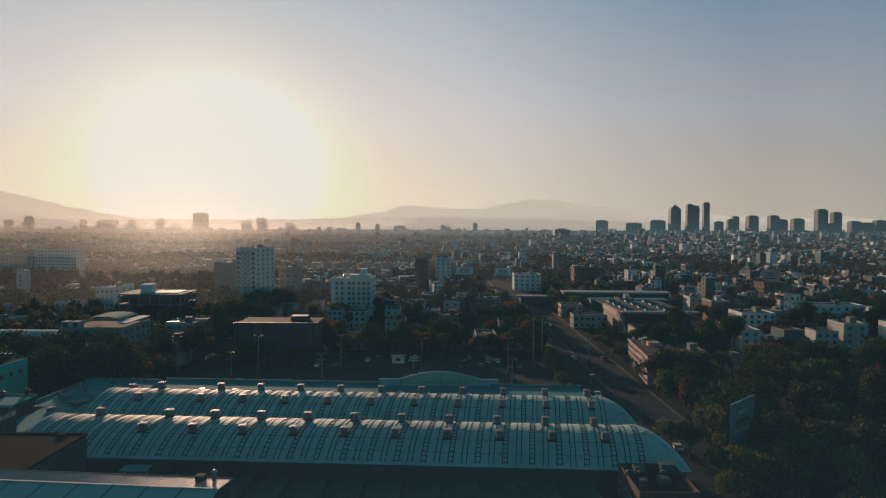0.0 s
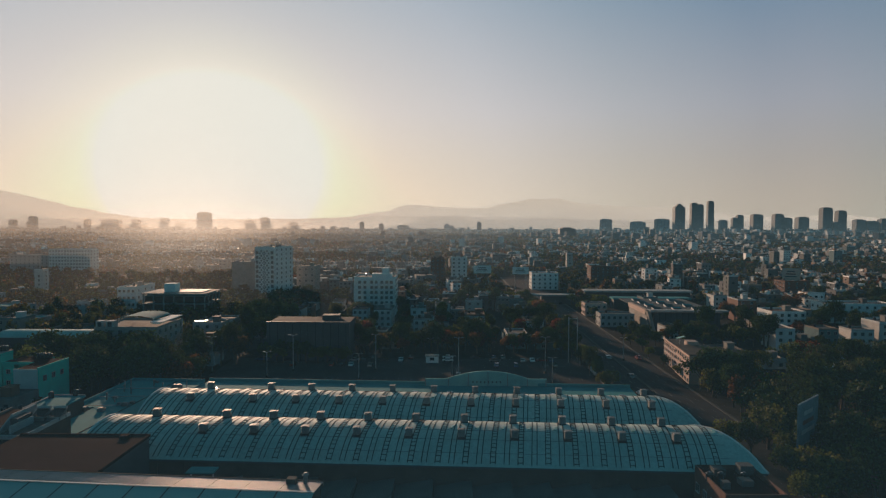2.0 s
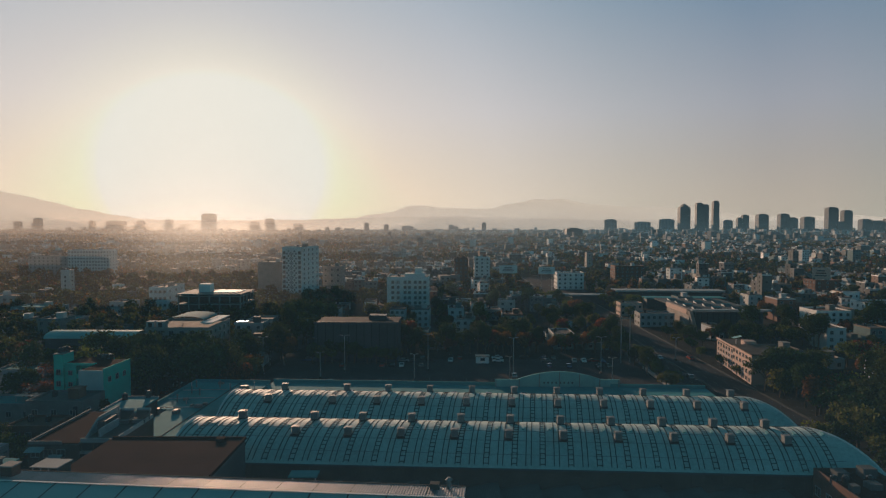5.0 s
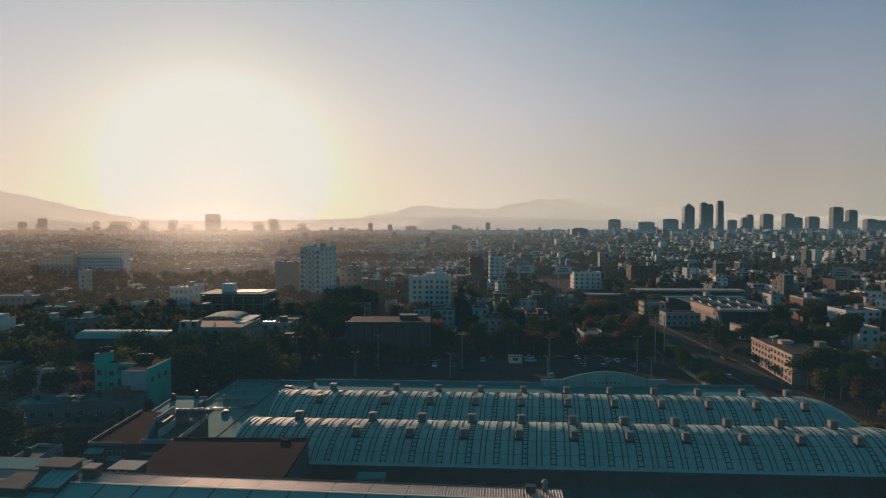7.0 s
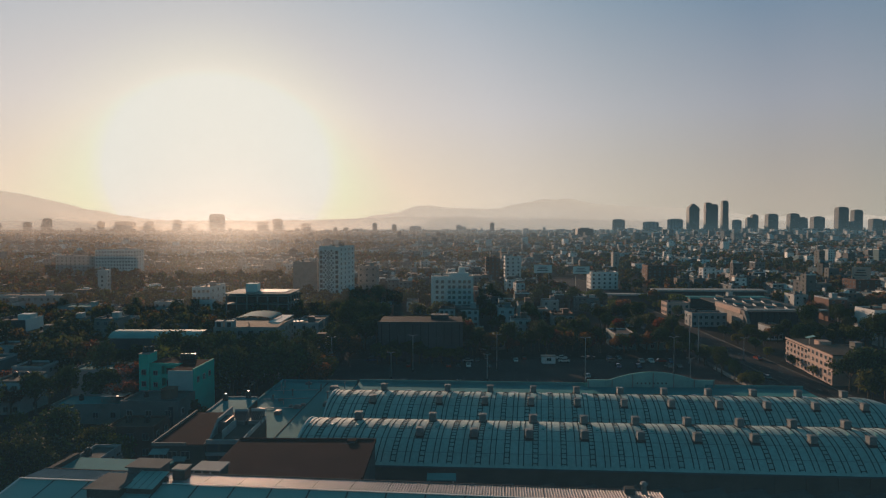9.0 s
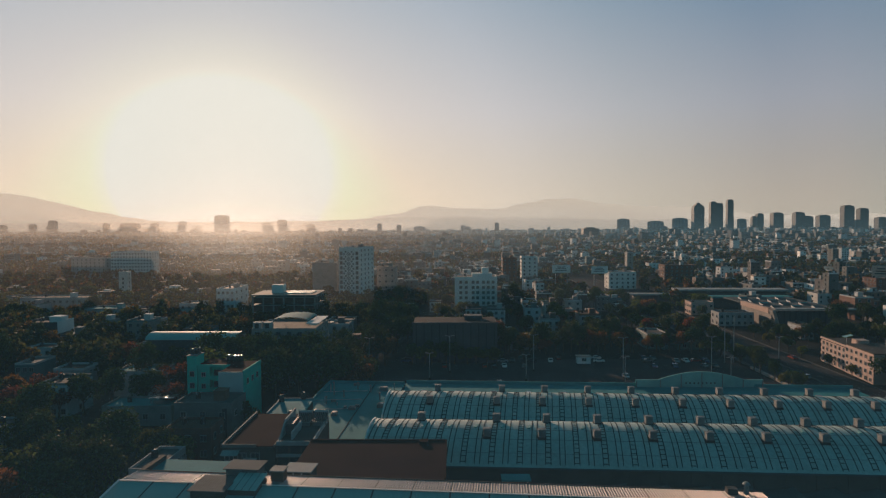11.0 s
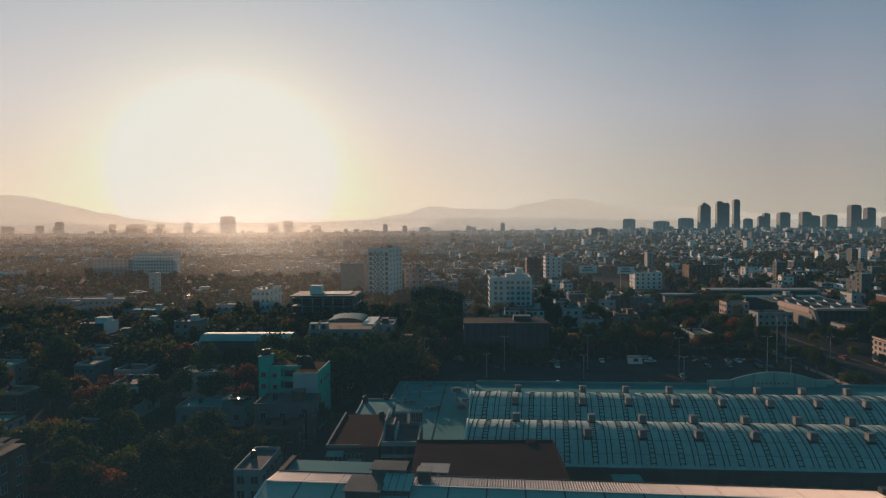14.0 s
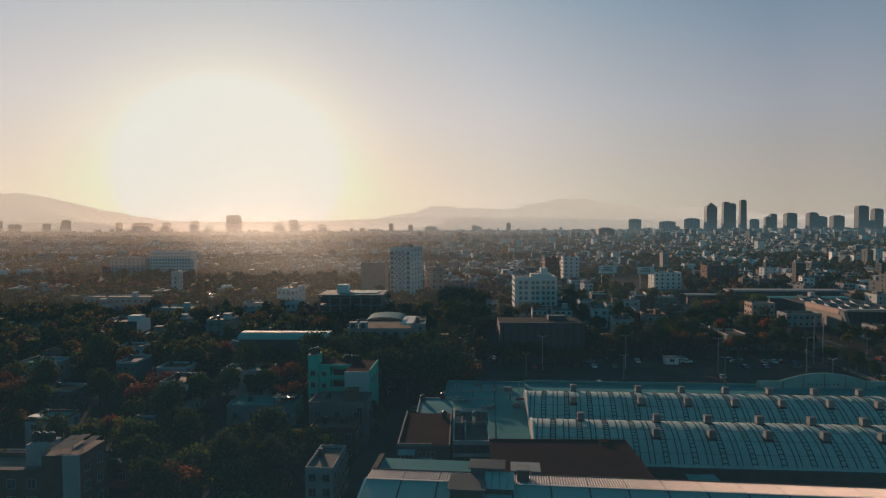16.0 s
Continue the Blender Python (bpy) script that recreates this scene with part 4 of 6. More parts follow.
for k in range(1, 5):
    part("column", Geo().box(32.4, 33, 5.3 * k, 5.3 * k + 0.6, 0, 16.6), M["concrete"], frame_b)
part("stair_tower", Geo().box(8, 14, 8, 14, 17.2, 21.5), M["white"], frame_b)
part("sheet_roof", Geo().box(16, 30, 4, 18, 17.3, 17.6), M["whitesheet"], frame_b)

# apartment house with a vaulted canopy on the roof
x, y = -136.5, 222
canopied = building("apartment_house", "grey apartment house with a vaulted white canopy on its roof", "apartment house", x, y, 22.5, 22, 17.4, M["concrete"], floors=6, bays=6, side=5, win=(1.6, 1.6), tanks=0, hutch=False, roof=M["zincdark"])
for bx in (0.4, 4.0):
    part("roof_room", Geo().box(bx, bx + 2.8, 0.3, 3.2, 16.8, 19.4), M["offwhite"], canopied)
    part("roof_room_opening", Geo().box(bx + 0.7, bx + 2.1, 0.2, 0.297, 17.0, 19.0), M["glass"], canopied)
part("roof_slab_wing", Geo().box(18.2, 22.6, 3.5, 21.5, 18.4, 18.65), M["white"], canopied)
own(x, y, 22.5, 32)
q = Geo()
for i in range(10):
    a, b = math.pi * i / 10, math.pi * (i + 1) / 10
    q.quad((12 - 6.5 * math.cos(a), 6, 19.2 + 1.2 * math.sin(a)), (12 - 6.5 * math.cos(b), 6, 19.2 + 1.2 * math.sin(b)), (12 - 6.5 * math.cos(b), 20, 19.2 + 1.2 * math.sin(b)), (12 - 6.5 * math.cos(a), 20, 19.2 + 1.2 * math.sin(a)))
part("canopy", q, M["flatroof"], canopied, "vaulted white sheet canopy")
for cx, cy in ((5.7, 6.2), (18.3, 6.2), (5.7, 19.8), (18.3, 19.8)):
    part("post", Geo().box(cx - 0.15, cx + 0.15, cy - 0.15, cy + 0.15, 17.7, 19.5), M["steel"], canopied)
part("sheet_roof", Geo().box(19.6, 22.3, 2, 20, 18.2, 18.35), M["whitesheet"], canopied)

# the teal house
teal = thing("teal_house", "teal-painted flat-roofed house with a white front wall and recessed balconies", "house", -138.9, 175.0, 0, -2)
own(-141, 164, 23, 22)
part("stair_tower", Geo().box(0, 2.7, -0.6, 4.2, 0, 17.7), M["teal"], teal)
part("tower_roof", Geo().box(-0.1, 2.8, -0.7, 4.3, 17.7, 17.85), M["concrete"], teal)
for k in range(3):
    part("water_tank", TANK, None, teal, at=(0.8 + 0.55 * k, 1.2 + 0.8 * k, 17.85))
part("left_wing", Geo().box(2.71, 6.0, 0, 9, 0, 15.0), M["teal"], teal)
part("recessed_wall", Geo().box(6.01, 11.8, 1.6, 9, 0, 15.0), M["teal"], teal)
part("wing_roof", Geo().box(2.75, 11.9, 0.2, 9.1, 15.0, 15.12), M["rust"], teal, "dull red-brown roof")
part("cornice", Geo().box(2.71, 11.9, -0.25, 0.0, 14.6, 15.3), M["teal"], teal)
for f in range(4):
    z = 3.2 * f + 1.6
    part("balcony_slab", Geo().box(6.05, 11.7, 0.05, 1.6, z - 0.2, z), M["teal"], teal)
    part("balcony_rail", Geo().box(6.05, 11.7, 0.05, 0.15, z + 0.003, z + 1.0), M["teal"], teal)
    part("balcony_door", Geo().box(6.6, 11.0, 1.5, 1.597, z + 0.1, z + 2.3), M["glass"], teal)
    window(teal, 1.1, 1.3, (1.35, -0.6, z + 1.6))
    if f > 1:
        window(teal, 1.0, 1.1, (4.3, 0, z + 1.3))
part("front_block", Geo().box(11.81, 18.6, -8.0, 5.0, 0, 14.9), M["teal"], teal)
part("white_front", Geo().box(11.83, 18.4, -8.22, -8.003, 3.0, 15.2), M["palewall"], teal, "plain white front wall")
part("block_roof", Geo().quad((11.9, -7.9, 14.95), (18.5, -7.9, 14.95), (18.5, 5.0, 15.3), (11.9, 5.0, 15.3)), M["rust"], teal, "dull red-brown sheet roof")
part("flank_parapet", Geo().box(18.3, 18.62, -8.1, 5.0, 14.9, 15.6), M["teal"], teal)
for k in range(3):
    window(teal, 1.2, 1.3, (18.6, -5.5 + 3.6 * k, 12.3), 90)
for k in range(5):
    part("water_tank", TANK, None, teal, at=(9.2 + 0.9 * k, 5.6 + 0.3 * (k % 2), 15.12))

# the blue barrel-roofed shed
barrel = thing("barrel_roofed_shed", "long building under a pale barrel sheet roof", "shed", -179.5, 234, 0)
own(-182, 212, 38, 34)
part("wall", Geo().box(0, 33, 0, 11, 0, 11.2), M["dark"], barrel)
q = Geo()
for i in range(10):
    a, b = math.pi * i / 10, math.pi * (i + 1) / 10
    pa, pb = (5.5 - 5.8 * math.cos(a), 11.2 + 2.1 * math.sin(a)), (5.5 - 5.8 * math.cos(b), 11.2 + 2.1 * math.sin(b))
    q.quad((-0.4, pa[0], pa[1]), (33.4, pa[0], pa[1]), (33.4, pb[0], pb[1]), (-0.4, pb[0], pb[1]))
part("roof", q, M["whitesheet"], barrel)

# the dark cinema-like box behind the parking lot
box = thing("dark_clad_hall", "dark windowless clad hall with a flat roof", "hall", -81.8, 246, 0)
own(-81.8, 245, 33, 20)
part("wall", Geo().box(0, 32.5, 0, 18, 0, 15.0), M["dark"], box)
part("fascia", Geo().box(-0.3, 32.8, -0.3, 0.4, 15.0, 15.7), M["dark"], box)
part("roof", Geo().box(0.1, 32.4, 0.4, 18, 15.0, 15.1), M["strip"], box)
part("plant_room", Geo().box(20, 27, 10, 15, 15.1, 16.8), M["dark"], box)
for i in range(11):
    part("facade_rib", Geo().box(1.2 + 3 * i, 1.4 + 3 * i, -0.15, 0, 0, 15.0), M["strip"], box)

# the peach apartment row along the avenue
peach = thing("peach_apartment_row", "peach-painted four-storey apartment row along the avenue", "apartment block", 76.0, 249.5, 0, -96)
part("wall", Geo().box(0, 19, 0, 11, 0, 8.6), M["cream"], peach)
part("roof", Geo().box(-0.3, 19, -0.3, 11.3, 8.6, 8.9), M["grime"], peach)
part("wall_wing", Geo().box(19, 37, -0.3, 11, 0, 10.0), M["cream"], peach)
part("roof_wing", Geo().box(18.9, 37.3, -0.6, 11.3, 10.0, 10.3), M["grime"], peach)
for f in range(4):
    for k in range(12):
        window(peach, 1.3, 1.15, (1.8 + 3.05 * k, -0.3 if k > 5 else 0, 1.2 + (2.4 if k > 5 else 2.1) * f))
    part("balcony", Geo().box(-1.3, 0, 0.3, 5.2, 0.5 + 2.1 * f, 1.3 + 2.1 * f), M["cream"], peach)
for f in range(3):
    part("string_course", Geo().box(-0.05, 18.95, -0.12, -0.003, 2.2 + 2.1 * f, 2.36 + 2.1 * f), M["offwhite"], peach)
part("parapet", Geo().box(-0.3, 18.8, -0.3, 0.0, 8.9, 9.5), M["cream"], peach)
part("roof_hut", Geo().box(14, 18, 4, 8, 8.9, 11.2), M["cream"], peach)
part("sheet_cover", Geo().quad((13, 1, 11.8), (15.5, 1, 11.8), (15.5, 4, 12.6), (13, 4, 12.6)), M["whitesheet"], peach)
part("cover_post", Geo().box(14, 14.15, 2.2, 2.35, 8.9, 12.1), M["steel"], peach)
own(68, 209, 22, 42)
own(66, 250, 24, 46)

# the station with long flat roofs
station = thing("station_hall", "wide dark-glazed station hall with pale roof edges", "station", 91.5, 320, 0, -1)
station.matrix_basis = station.matrix_basis @ Matrix.Diagonal((1.16, 1, 1, 1))
own(70, 312, 66, 66)
own(84, 430, 76, 16)
own(94, 400, 54, 13)
part("glazed_front", Geo().box(3, 32, 0, 0.5, 0, 9.6), M["dark"], station)
for i in range(12):
    part("mullion", Geo().box(3 + 2.5 * i, 3.15 + 2.5 * i, -0.2, 0, 0, 9.6), M["strip"], station)
part("roof", Geo().box(1, 35, -2, 2, 10.2, 10.9), M["offwhite"], station, "pale roof edge")
part("deck", Geo().box(1.4, 34, 3, 62, 8.8, 9.3), M["zincdark"], station)
part("side_wall", Geo().box(0.2, 1.2, 0, 34, 0, 8.2), M["concrete"], station)
part("side_fascia", Geo().box(-0.3, 1.3, 2.01, 34, 8.2, 10.6), M["cream"], station, "pale side fascia")
part("buttress", Geo().quad((2.0, -2.5, 0), (3.4, -2.5, 0), (1.0, -2.5, 10.4), (-0.4, -2.5, 10.4)).quad((2.0, -2.5, 0), (-0.4, -2.5, 10.4), (-0.4, 2, 10.4), (2.0, 2, 0)), M["concrete"], station)
for i in range(4):
    yy = 10 + 13 * i
    for xx in (6, 15, 24):
        q = Geo().quad((xx, yy, 9.3), (xx + 4.0, yy, 9.3), (xx + 4.0, yy + 5, 10.4), (xx, yy + 5, 10.4))
        q.quad((xx, yy + 5, 9.3), (xx, yy + 5, 10.4), (xx + 4.0, yy + 5, 10.4), (xx + 4.0, yy + 5, 9.3))
        q.quad((xx, yy, 9.3), (xx, yy + 5, 10.4), (xx, yy + 5, 9.3)).quad((xx + 4.0, yy, 9.3), (xx + 4.0, yy + 5, 9.3), (xx + 4.0, yy + 5, 10.4))
        mon = part("roof_monitor", q, M["zincdark"], station)
        part("monitor_cheek", Geo().quad((xx - 0.02, yy, 9.4), (xx - 0.02, yy + 5, 9.4), (xx - 0.02, yy + 5, 10.5), (xx - 0.02, yy, 9.5)), M["white"], mon)
        if (i + xx) % 2:
            part("ridge_flashing", Geo().quad((xx, yy + 3.6, 10.12), (xx + 4.0, yy + 3.6, 10.12), (xx + 4.0, yy + 5.1, 10.45), (xx, yy + 5.1, 10.45)), M["flatroof"], mon)
annex = building("station_annex", "low white two-storey building beside the station", "building", 70.8, 332, 18, 10, 7.2, M["offwhite"], floors=2, bays=6, side=2, tanks=1, hutch=False)
shop = building("corner_shop", "low brown-rendered shop house at the avenue's end", "shop", 71.5, 372, 13, 10, 7.6, M["cream"], floors=2, bays=4, side=3, tanks=1, hutch=False)
own(71, 370, 15, 14)
plat = thing("platform_roof", "long flat pale platform roof", "canopy", 84, 432, 0, -2)
part("roof", Geo().box(0, 74, 0, 12, 7.6, 8.7), M["offwhite"], plat)
part("wall", Geo().box(1, 73, 3, 10, 0, 7.6), M["dark"], plat)
plat2 = thing("platform_roof", "long flat pale platform roof", "canopy", 96, 402, 0)
part("roof", Geo().box(0, 50, 0, 9, 6.3, 7.2), M["flatroof"], plat2)
part("wall", Geo().box(1, 49, 2, 8, 0, 6.3), M["dark"], plat2)
plat3 = thing("platform_roof", "low pale canopy across the avenue's end", "canopy", 46, 425, 0)
part("roof", Geo().box(-4, 36, 0, 8, 5.6, 6.5), M["offwhite"], plat3)
part("wall", Geo().box(8, 35, 2, 6, 0, 5.6), M["dark"], plat3)

# the dark flat building by the avenue, at the end of the near vault
x, y = 33.5, 98
corner = building("corner_workshop", "dark flat-roofed workshop beside the vaulted hall", "workshop", x, y, 10, 12.5, 11.6, M["brick"], floors=2, bays=5, side=4, tanks=3, hutch=False, parapet=1.0, roof=M["rust"])
own(x, y, 11, 15)
for bx, by, bw, bd, bh in ((2, 9, 2, 2, 1.4), (5, 5, 2, 2, 1.0), (7, 10, 2.4, 2, 1.6), (1.4, 4, 1.2, 1.2, 1.2)):
    part("roof_unit", Geo().box(bx, bx + bw, by, by + bd, 10.7, 10.7 + bh), M["zincdark"], corner)

# narrow house with a brown terrace, and a white stepped house beside it
terr = thing("terrace_house", "three-storey house with a brown terrace behind pale parapets", "house", -108.6, 118.0, 0)
part("wall", Geo().box(0, 9.8, 0, 20.5, 0, 12.6), M["grime"], terr)
part("terrace_floor", Geo().box(0.3, 9.5, 0.3, 20.2, 12.6, 12.75), M["rust"], terr, "brown terrace floor")
part("parapet", Geo().box(0, 6.4, -0.1, 0.15, 12.6, 13.2).box(0, 0.3, 0.15, 20.5, 12.6, 13.2).box(9.55, 9.8, 0.15, 20.5, 12.6, 13.0), M["dullgrey"], terr)
part("lean_roof", Geo().box(2.4, 9.9, 20.6, 32.0, 12.3, 12.6), M["flatroof"], terr, "pale sheet roof of the rear wing")
part("lean_roof_edge", Geo().box(2.1, 2.4, 20.6, 32.2, 12.2, 12.9).box(2.4, 9.9, 32.0, 32.2, 12.2, 12.9), M["offwhite"], terr)
part("lean_wall", Geo().box(2.6, 9.7, 20.7, 31.8, 0, 12.3), M["grime"], terr)
for k in range(3):
    window(terr, 1.5, 1.3, (1.4 + 2.4 * k, 0, 10.9))
    window(terr, 1.3, 1.3, (1.8 + 2.9 * k, 0, 7.4))
part("awning", Geo().quad((0.2, -1.7, 11.6), (3.4, -1.7, 11.6), (3.4, 0, 12.1), (0.2, 0, 12.1)), M["offwhite"], terr)
part("awning", Geo().quad((4.0, -1.3, 10.2), (6.6, -1.3, 10.2), (6.6, 0, 10.7), (4.0, 0, 10.7)), M["offwhite"], terr)
part("water_tank", TANK, None, terr, at=(8.3, 17.0, 12.75))
for px, py in ((0.9, 33.0), (5.5, 35.2)):
    part("water_tank", TANK, None, terr, at=(px + 2.0, py - 3.0, 12.6))
steph = thing("stepped_house", "narrow stepped house with white screen walls and dark glazed bands", "house", -98.3, 117.4, 0)
part("wall", Geo().box(0, 6.8, 0, 14.5, 0, 13.4), M["grime"], steph)
part("roof", Geo().box(0.2, 6.6, 0.2, 14.3, 13.4, 13.5), M["roof"], steph)
part("parapet", Geo().box(0, 6.8, -0.15, 0.15, 13.2, 14.0).box(6.55, 6.8, 0.15, 14.5, 13.4, 14.2), M["offwhite"], steph)
part("floor_band", Geo().box(-0.05, 6.85, -0.3, -0.15, 11.1, 11.7), M["offwhite"], steph)
part("screen_wall", Geo().quad((0.0, 1.0, 13.4), (0.0, 13.5, 13.4), (0.0, 13.5, 16.2), (0.0, 6.0, 16.2)).quad((0.3, 1.0, 13.4), (0.3, 13.5, 13.4), (0.3, 13.5, 16.2), (0.3, 6.0, 16.2)).quad((0.0, 1.0, 13.4), (0.3, 1.0, 13.4), (0.3, 6.0, 16.2), (0.0, 6.0, 16.2)).quad((0.0, 6.0, 16.2), (0.3, 6.0, 16.2), (0.3, 13.5, 16.2), (0.0, 13.5, 16.2)), M["offwhite"], steph, "sloping white screen wall")
part("stair_hut", Geo().box(0.4, 1.9, 5.0, 9.5, 13.5, 15.6), M["dark"], steph)
part("screen_wall", Geo().box(2.2, 2.5, 2.0, 9.0, 13.5, 15.0), M["offwhite"], steph)
for k, (xa, xb) in enumerate(((0.3, 2.2), (2.5, 4.4), (4.7, 6.5))):
    part("glazed_band", Geo().box(xa, xb, -0.12, -0.02, 11.8, 13.1), M["glass"], steph)
    part("glazed_band", Geo().box(xa, xb, -0.12, -0.02, 9.6, 11.0), M["glass"], steph)
part("terrace_step", Geo().box(0.2, 6.6, -1.8, -0.31, 0, 9.2), M["grime"], steph)
keep(-110, -90, 112, 152)

building("house", "small white two-storey house with rooftop rooms among dark trees", "house", 109, 204, 9, 8, 8.6, M["white"], floors=2, bays=3, side=2, tanks=2, hutch=True)
own(109, 204, 9, 8)

# brick block with rooftop tanks, close by
brickb = building("brick_apartment_block", "dark brown brick apartment block with water tanks on its roof", "apartment block", -190, 100, 26.5, 8, 14.8, M["brick"], floors=5, bays=8, side=2, tanks=0, parapet=0.9, hutch=False)
own(-190, 100, 33, 9)
part("corner_bay", Geo().box(26.51, 32.6, 0, 7.6, 0, 17.0), M["brick"], brickb)
part("bay_roof", Geo().box(26.6, 32.5, 0.1, 7.5, 17.0, 17.1), M["roof"], brickb)
part("pier", Geo().box(30.2, 32.7, -0.5, 0, 0, 17.3), M["grey"], brickb)
part("stair_tower", Geo().box(21.5, 25.0, 3.5, 7.5, 13.9, 17.6), M["offwhite"], brickb)
for k, (sx, sz) in enumerate(((27.0, 17.7), (28.9, 17.9), (30.6, 17.6))):
    part("sheet_cover", Geo().quad((sx, 1.0, sz), (sx + 1.6, 1.0, sz + 0.1), (sx + 1.6, 7.0, sz + 0.5), (sx, 7.0, sz + 0.4)), M["zincdark"], brickb)
    part("cover_post", Geo().box(sx + 0.7, sx + 0.8, 3.0, 3.1, 17.0, sz + 0.1), M["steel"], brickb)
for k in range(3):
    part("water_tank", TANK, None, brickb, at=(22.0 + 1.3 * k, 5.5, 17.6))
for f in range(5):
    for k in range(2):
        window(brickb, 1.3, 1.4, (32.6, 2.0 + 3.6 * k, 2.0 + 3.2 * f), 90)

# low ground beside the workshop stays open
keep(-164, -134, 150, 168)

# houses among the trees west of the side street
for bx, by, w, d, h, wall, roof, fl, bays, side, tanks, lab in (
        (-127.9, 114.5, 5.2, 12, 8.8, "offwhite", "zincdark", 3, 2, 5, 1, "whitewashed three-storey house along the side street"),
        (-133.5, 141, 10.5, 8.5, 7.6, "terra", "roof", 2, 3, 2, 2, "dull pink two-storey house with rooftop tanks"),
        (-136.5, 152.5, 14.3, 10, 10.2, "dullgrey", "zincdark", 2, 3, 2, 1, "grey rendered house with a tall dark stair window"),
        (-162, 166, 18.5, 10, 5.4, "concrete", "flatroof", 1, 4, 2, 1, "low grey workshop under pale flat roofs"),
        (-174.5, 195, 15, 10, 8.0, "grey", "flatroof", 2, 0, 0, 0, "plain grey windowless box among trees"),
        (-258, 275, 15, 12, 11.0, "dark", "roof", 3, 0, 0, 1, "dark brown box house with a white flank"),
        (-264, 331, 23, 14, 9.6, "offwhite", "flatroof", 3, 6, 3, 2, "white flat-roofed house with window rows among trees"),
        (-320, 362, 40, 14, 12.0, "grey", "brick", 3, 11, 3, 2, "long grey three-storey row with a tiled roof edge"),
        (-251, 210, 14, 10, 7.0, "grey", "flatroof", 2, 3, 2, 1, "grey house with a pale flat roof"),
        (-221, 178, 9, 8, 6.2, "wall", "roof", 2, 2, 2, 1, "small two-storey house half hidden by trees"),
        (-206, 150, 9, 8, 6.4, "wall", "flatroof", 2, 2, 2, 1, "small two-storey house half hidden by trees"),
        (-181, 148, 8, 8, 5.6, "offwhite", "roof", 2, 2, 1, 1, "small whitewashed house half hidden by trees"),
        (-233, 240, 10, 9, 6.8, "wall", "roof", 2, 3, 1, 1, "small two-storey house half hidden by trees"),
        (-192, 247, 10, 9, 7.2, "offwhite", "roof", 2, 3, 1, 1, "small whitewashed house half hidden by trees"),
        (-152, 130, 9, 7, 4.6, "brick", "zincdark", 1, 2, 1, 1, "single-storey house under a sheet roof"),
        (-160, 114, 10, 7, 4.4, "brick", "zincdark", 1, 2, 1, 1, "single-storey house under a sheet roof"),
        (-145, 105, 9, 9, 5.0, "brick", "zincdark", 2, 2, 1, 1, "small two-storey house half hidden by trees"),
        (-175, 125, 9, 8, 5.2, "terra", "zincdark", 1, 2, 1, 2, "low dull red house with rooftop tanks"),
        (-200, 205, 10, 9, 6.6, "wall", "roof", 2, 2, 1, 1, "small two-storey house half hidden by trees"),
        (-186, 272, 12, 10, 8.6, "wall", "roof", 2, 3, 1, 1, "two-storey house half hidden by trees"),
        (-222, 300, 12, 10, 8.2, "offwhite", "flatroof", 2, 3, 1, 1, "whitewashed two-storey house among trees"),
        (-128, 280, 13, 11, 9.4, "wall", "roof", 3, 3, 2, 2, "three-storey house half hidden by trees"),
        (-128, 300, 12, 11, 8.2, "offwhite", "roof", 2, 3, 2, 1, "whitewashed two-storey house among trees")):
    hs = building("house", lab, "house", bx + 2.2, by + 3, w, d, h, M[wall], turn=rnd.uniform(-2, 2), floors=fl, bays=bays, side=side, tanks=tanks, hutch=h > 9.0 and bays > 0, group="houses west of the side street", roof=M[roof])
    keep(bx + 1.7, bx + w + 2.7, by + 2.5, by + d + 3.5)
    if bx == -258:
        part("white_flank", Geo().box(15.02, 15.3, 0, 12, 0, 11.3), M["white"], hs)
        part("white_room", Geo().box(9, 14.5, 4, 9, 10.4, 13.0), M["white"], hs)
    if bx == -136.5:
        part("stair_window", Geo().box(12.0, 13.1, -0.06, -0.003, 1.5, 8.8), M["glass"], hs)
    if bx == -162:
        part("sheet_cover", Geo().quad((11.6, 2.0, 6.90), (17.8, 2.0, 6.78), (17.8, 7.5, 6.48), (11.6, 7.5, 6.60)), M["shiny"], hs, "bare metal sheet that catches the sun")
        for px, py in ((12.0, 2.4), (17.4, 7.0)):
            part("cover_post", Geo().box(px, px + 0.1, py, py + 0.1, 5.2, 6.45), M["steel"], hs)
    if bx == -127.9:
        for f in range(3):
            part("balcony", Geo().box(5.2, 5.9, 7.0, 11.0, 1.0 + 2.7 * f, 1.15 + 2.7 * f).box(5.82, 5.9, 7.0, 11.0, 1.15 + 2.7 * f, 2.0 + 2.7 * f), M["offwhite"], hs)


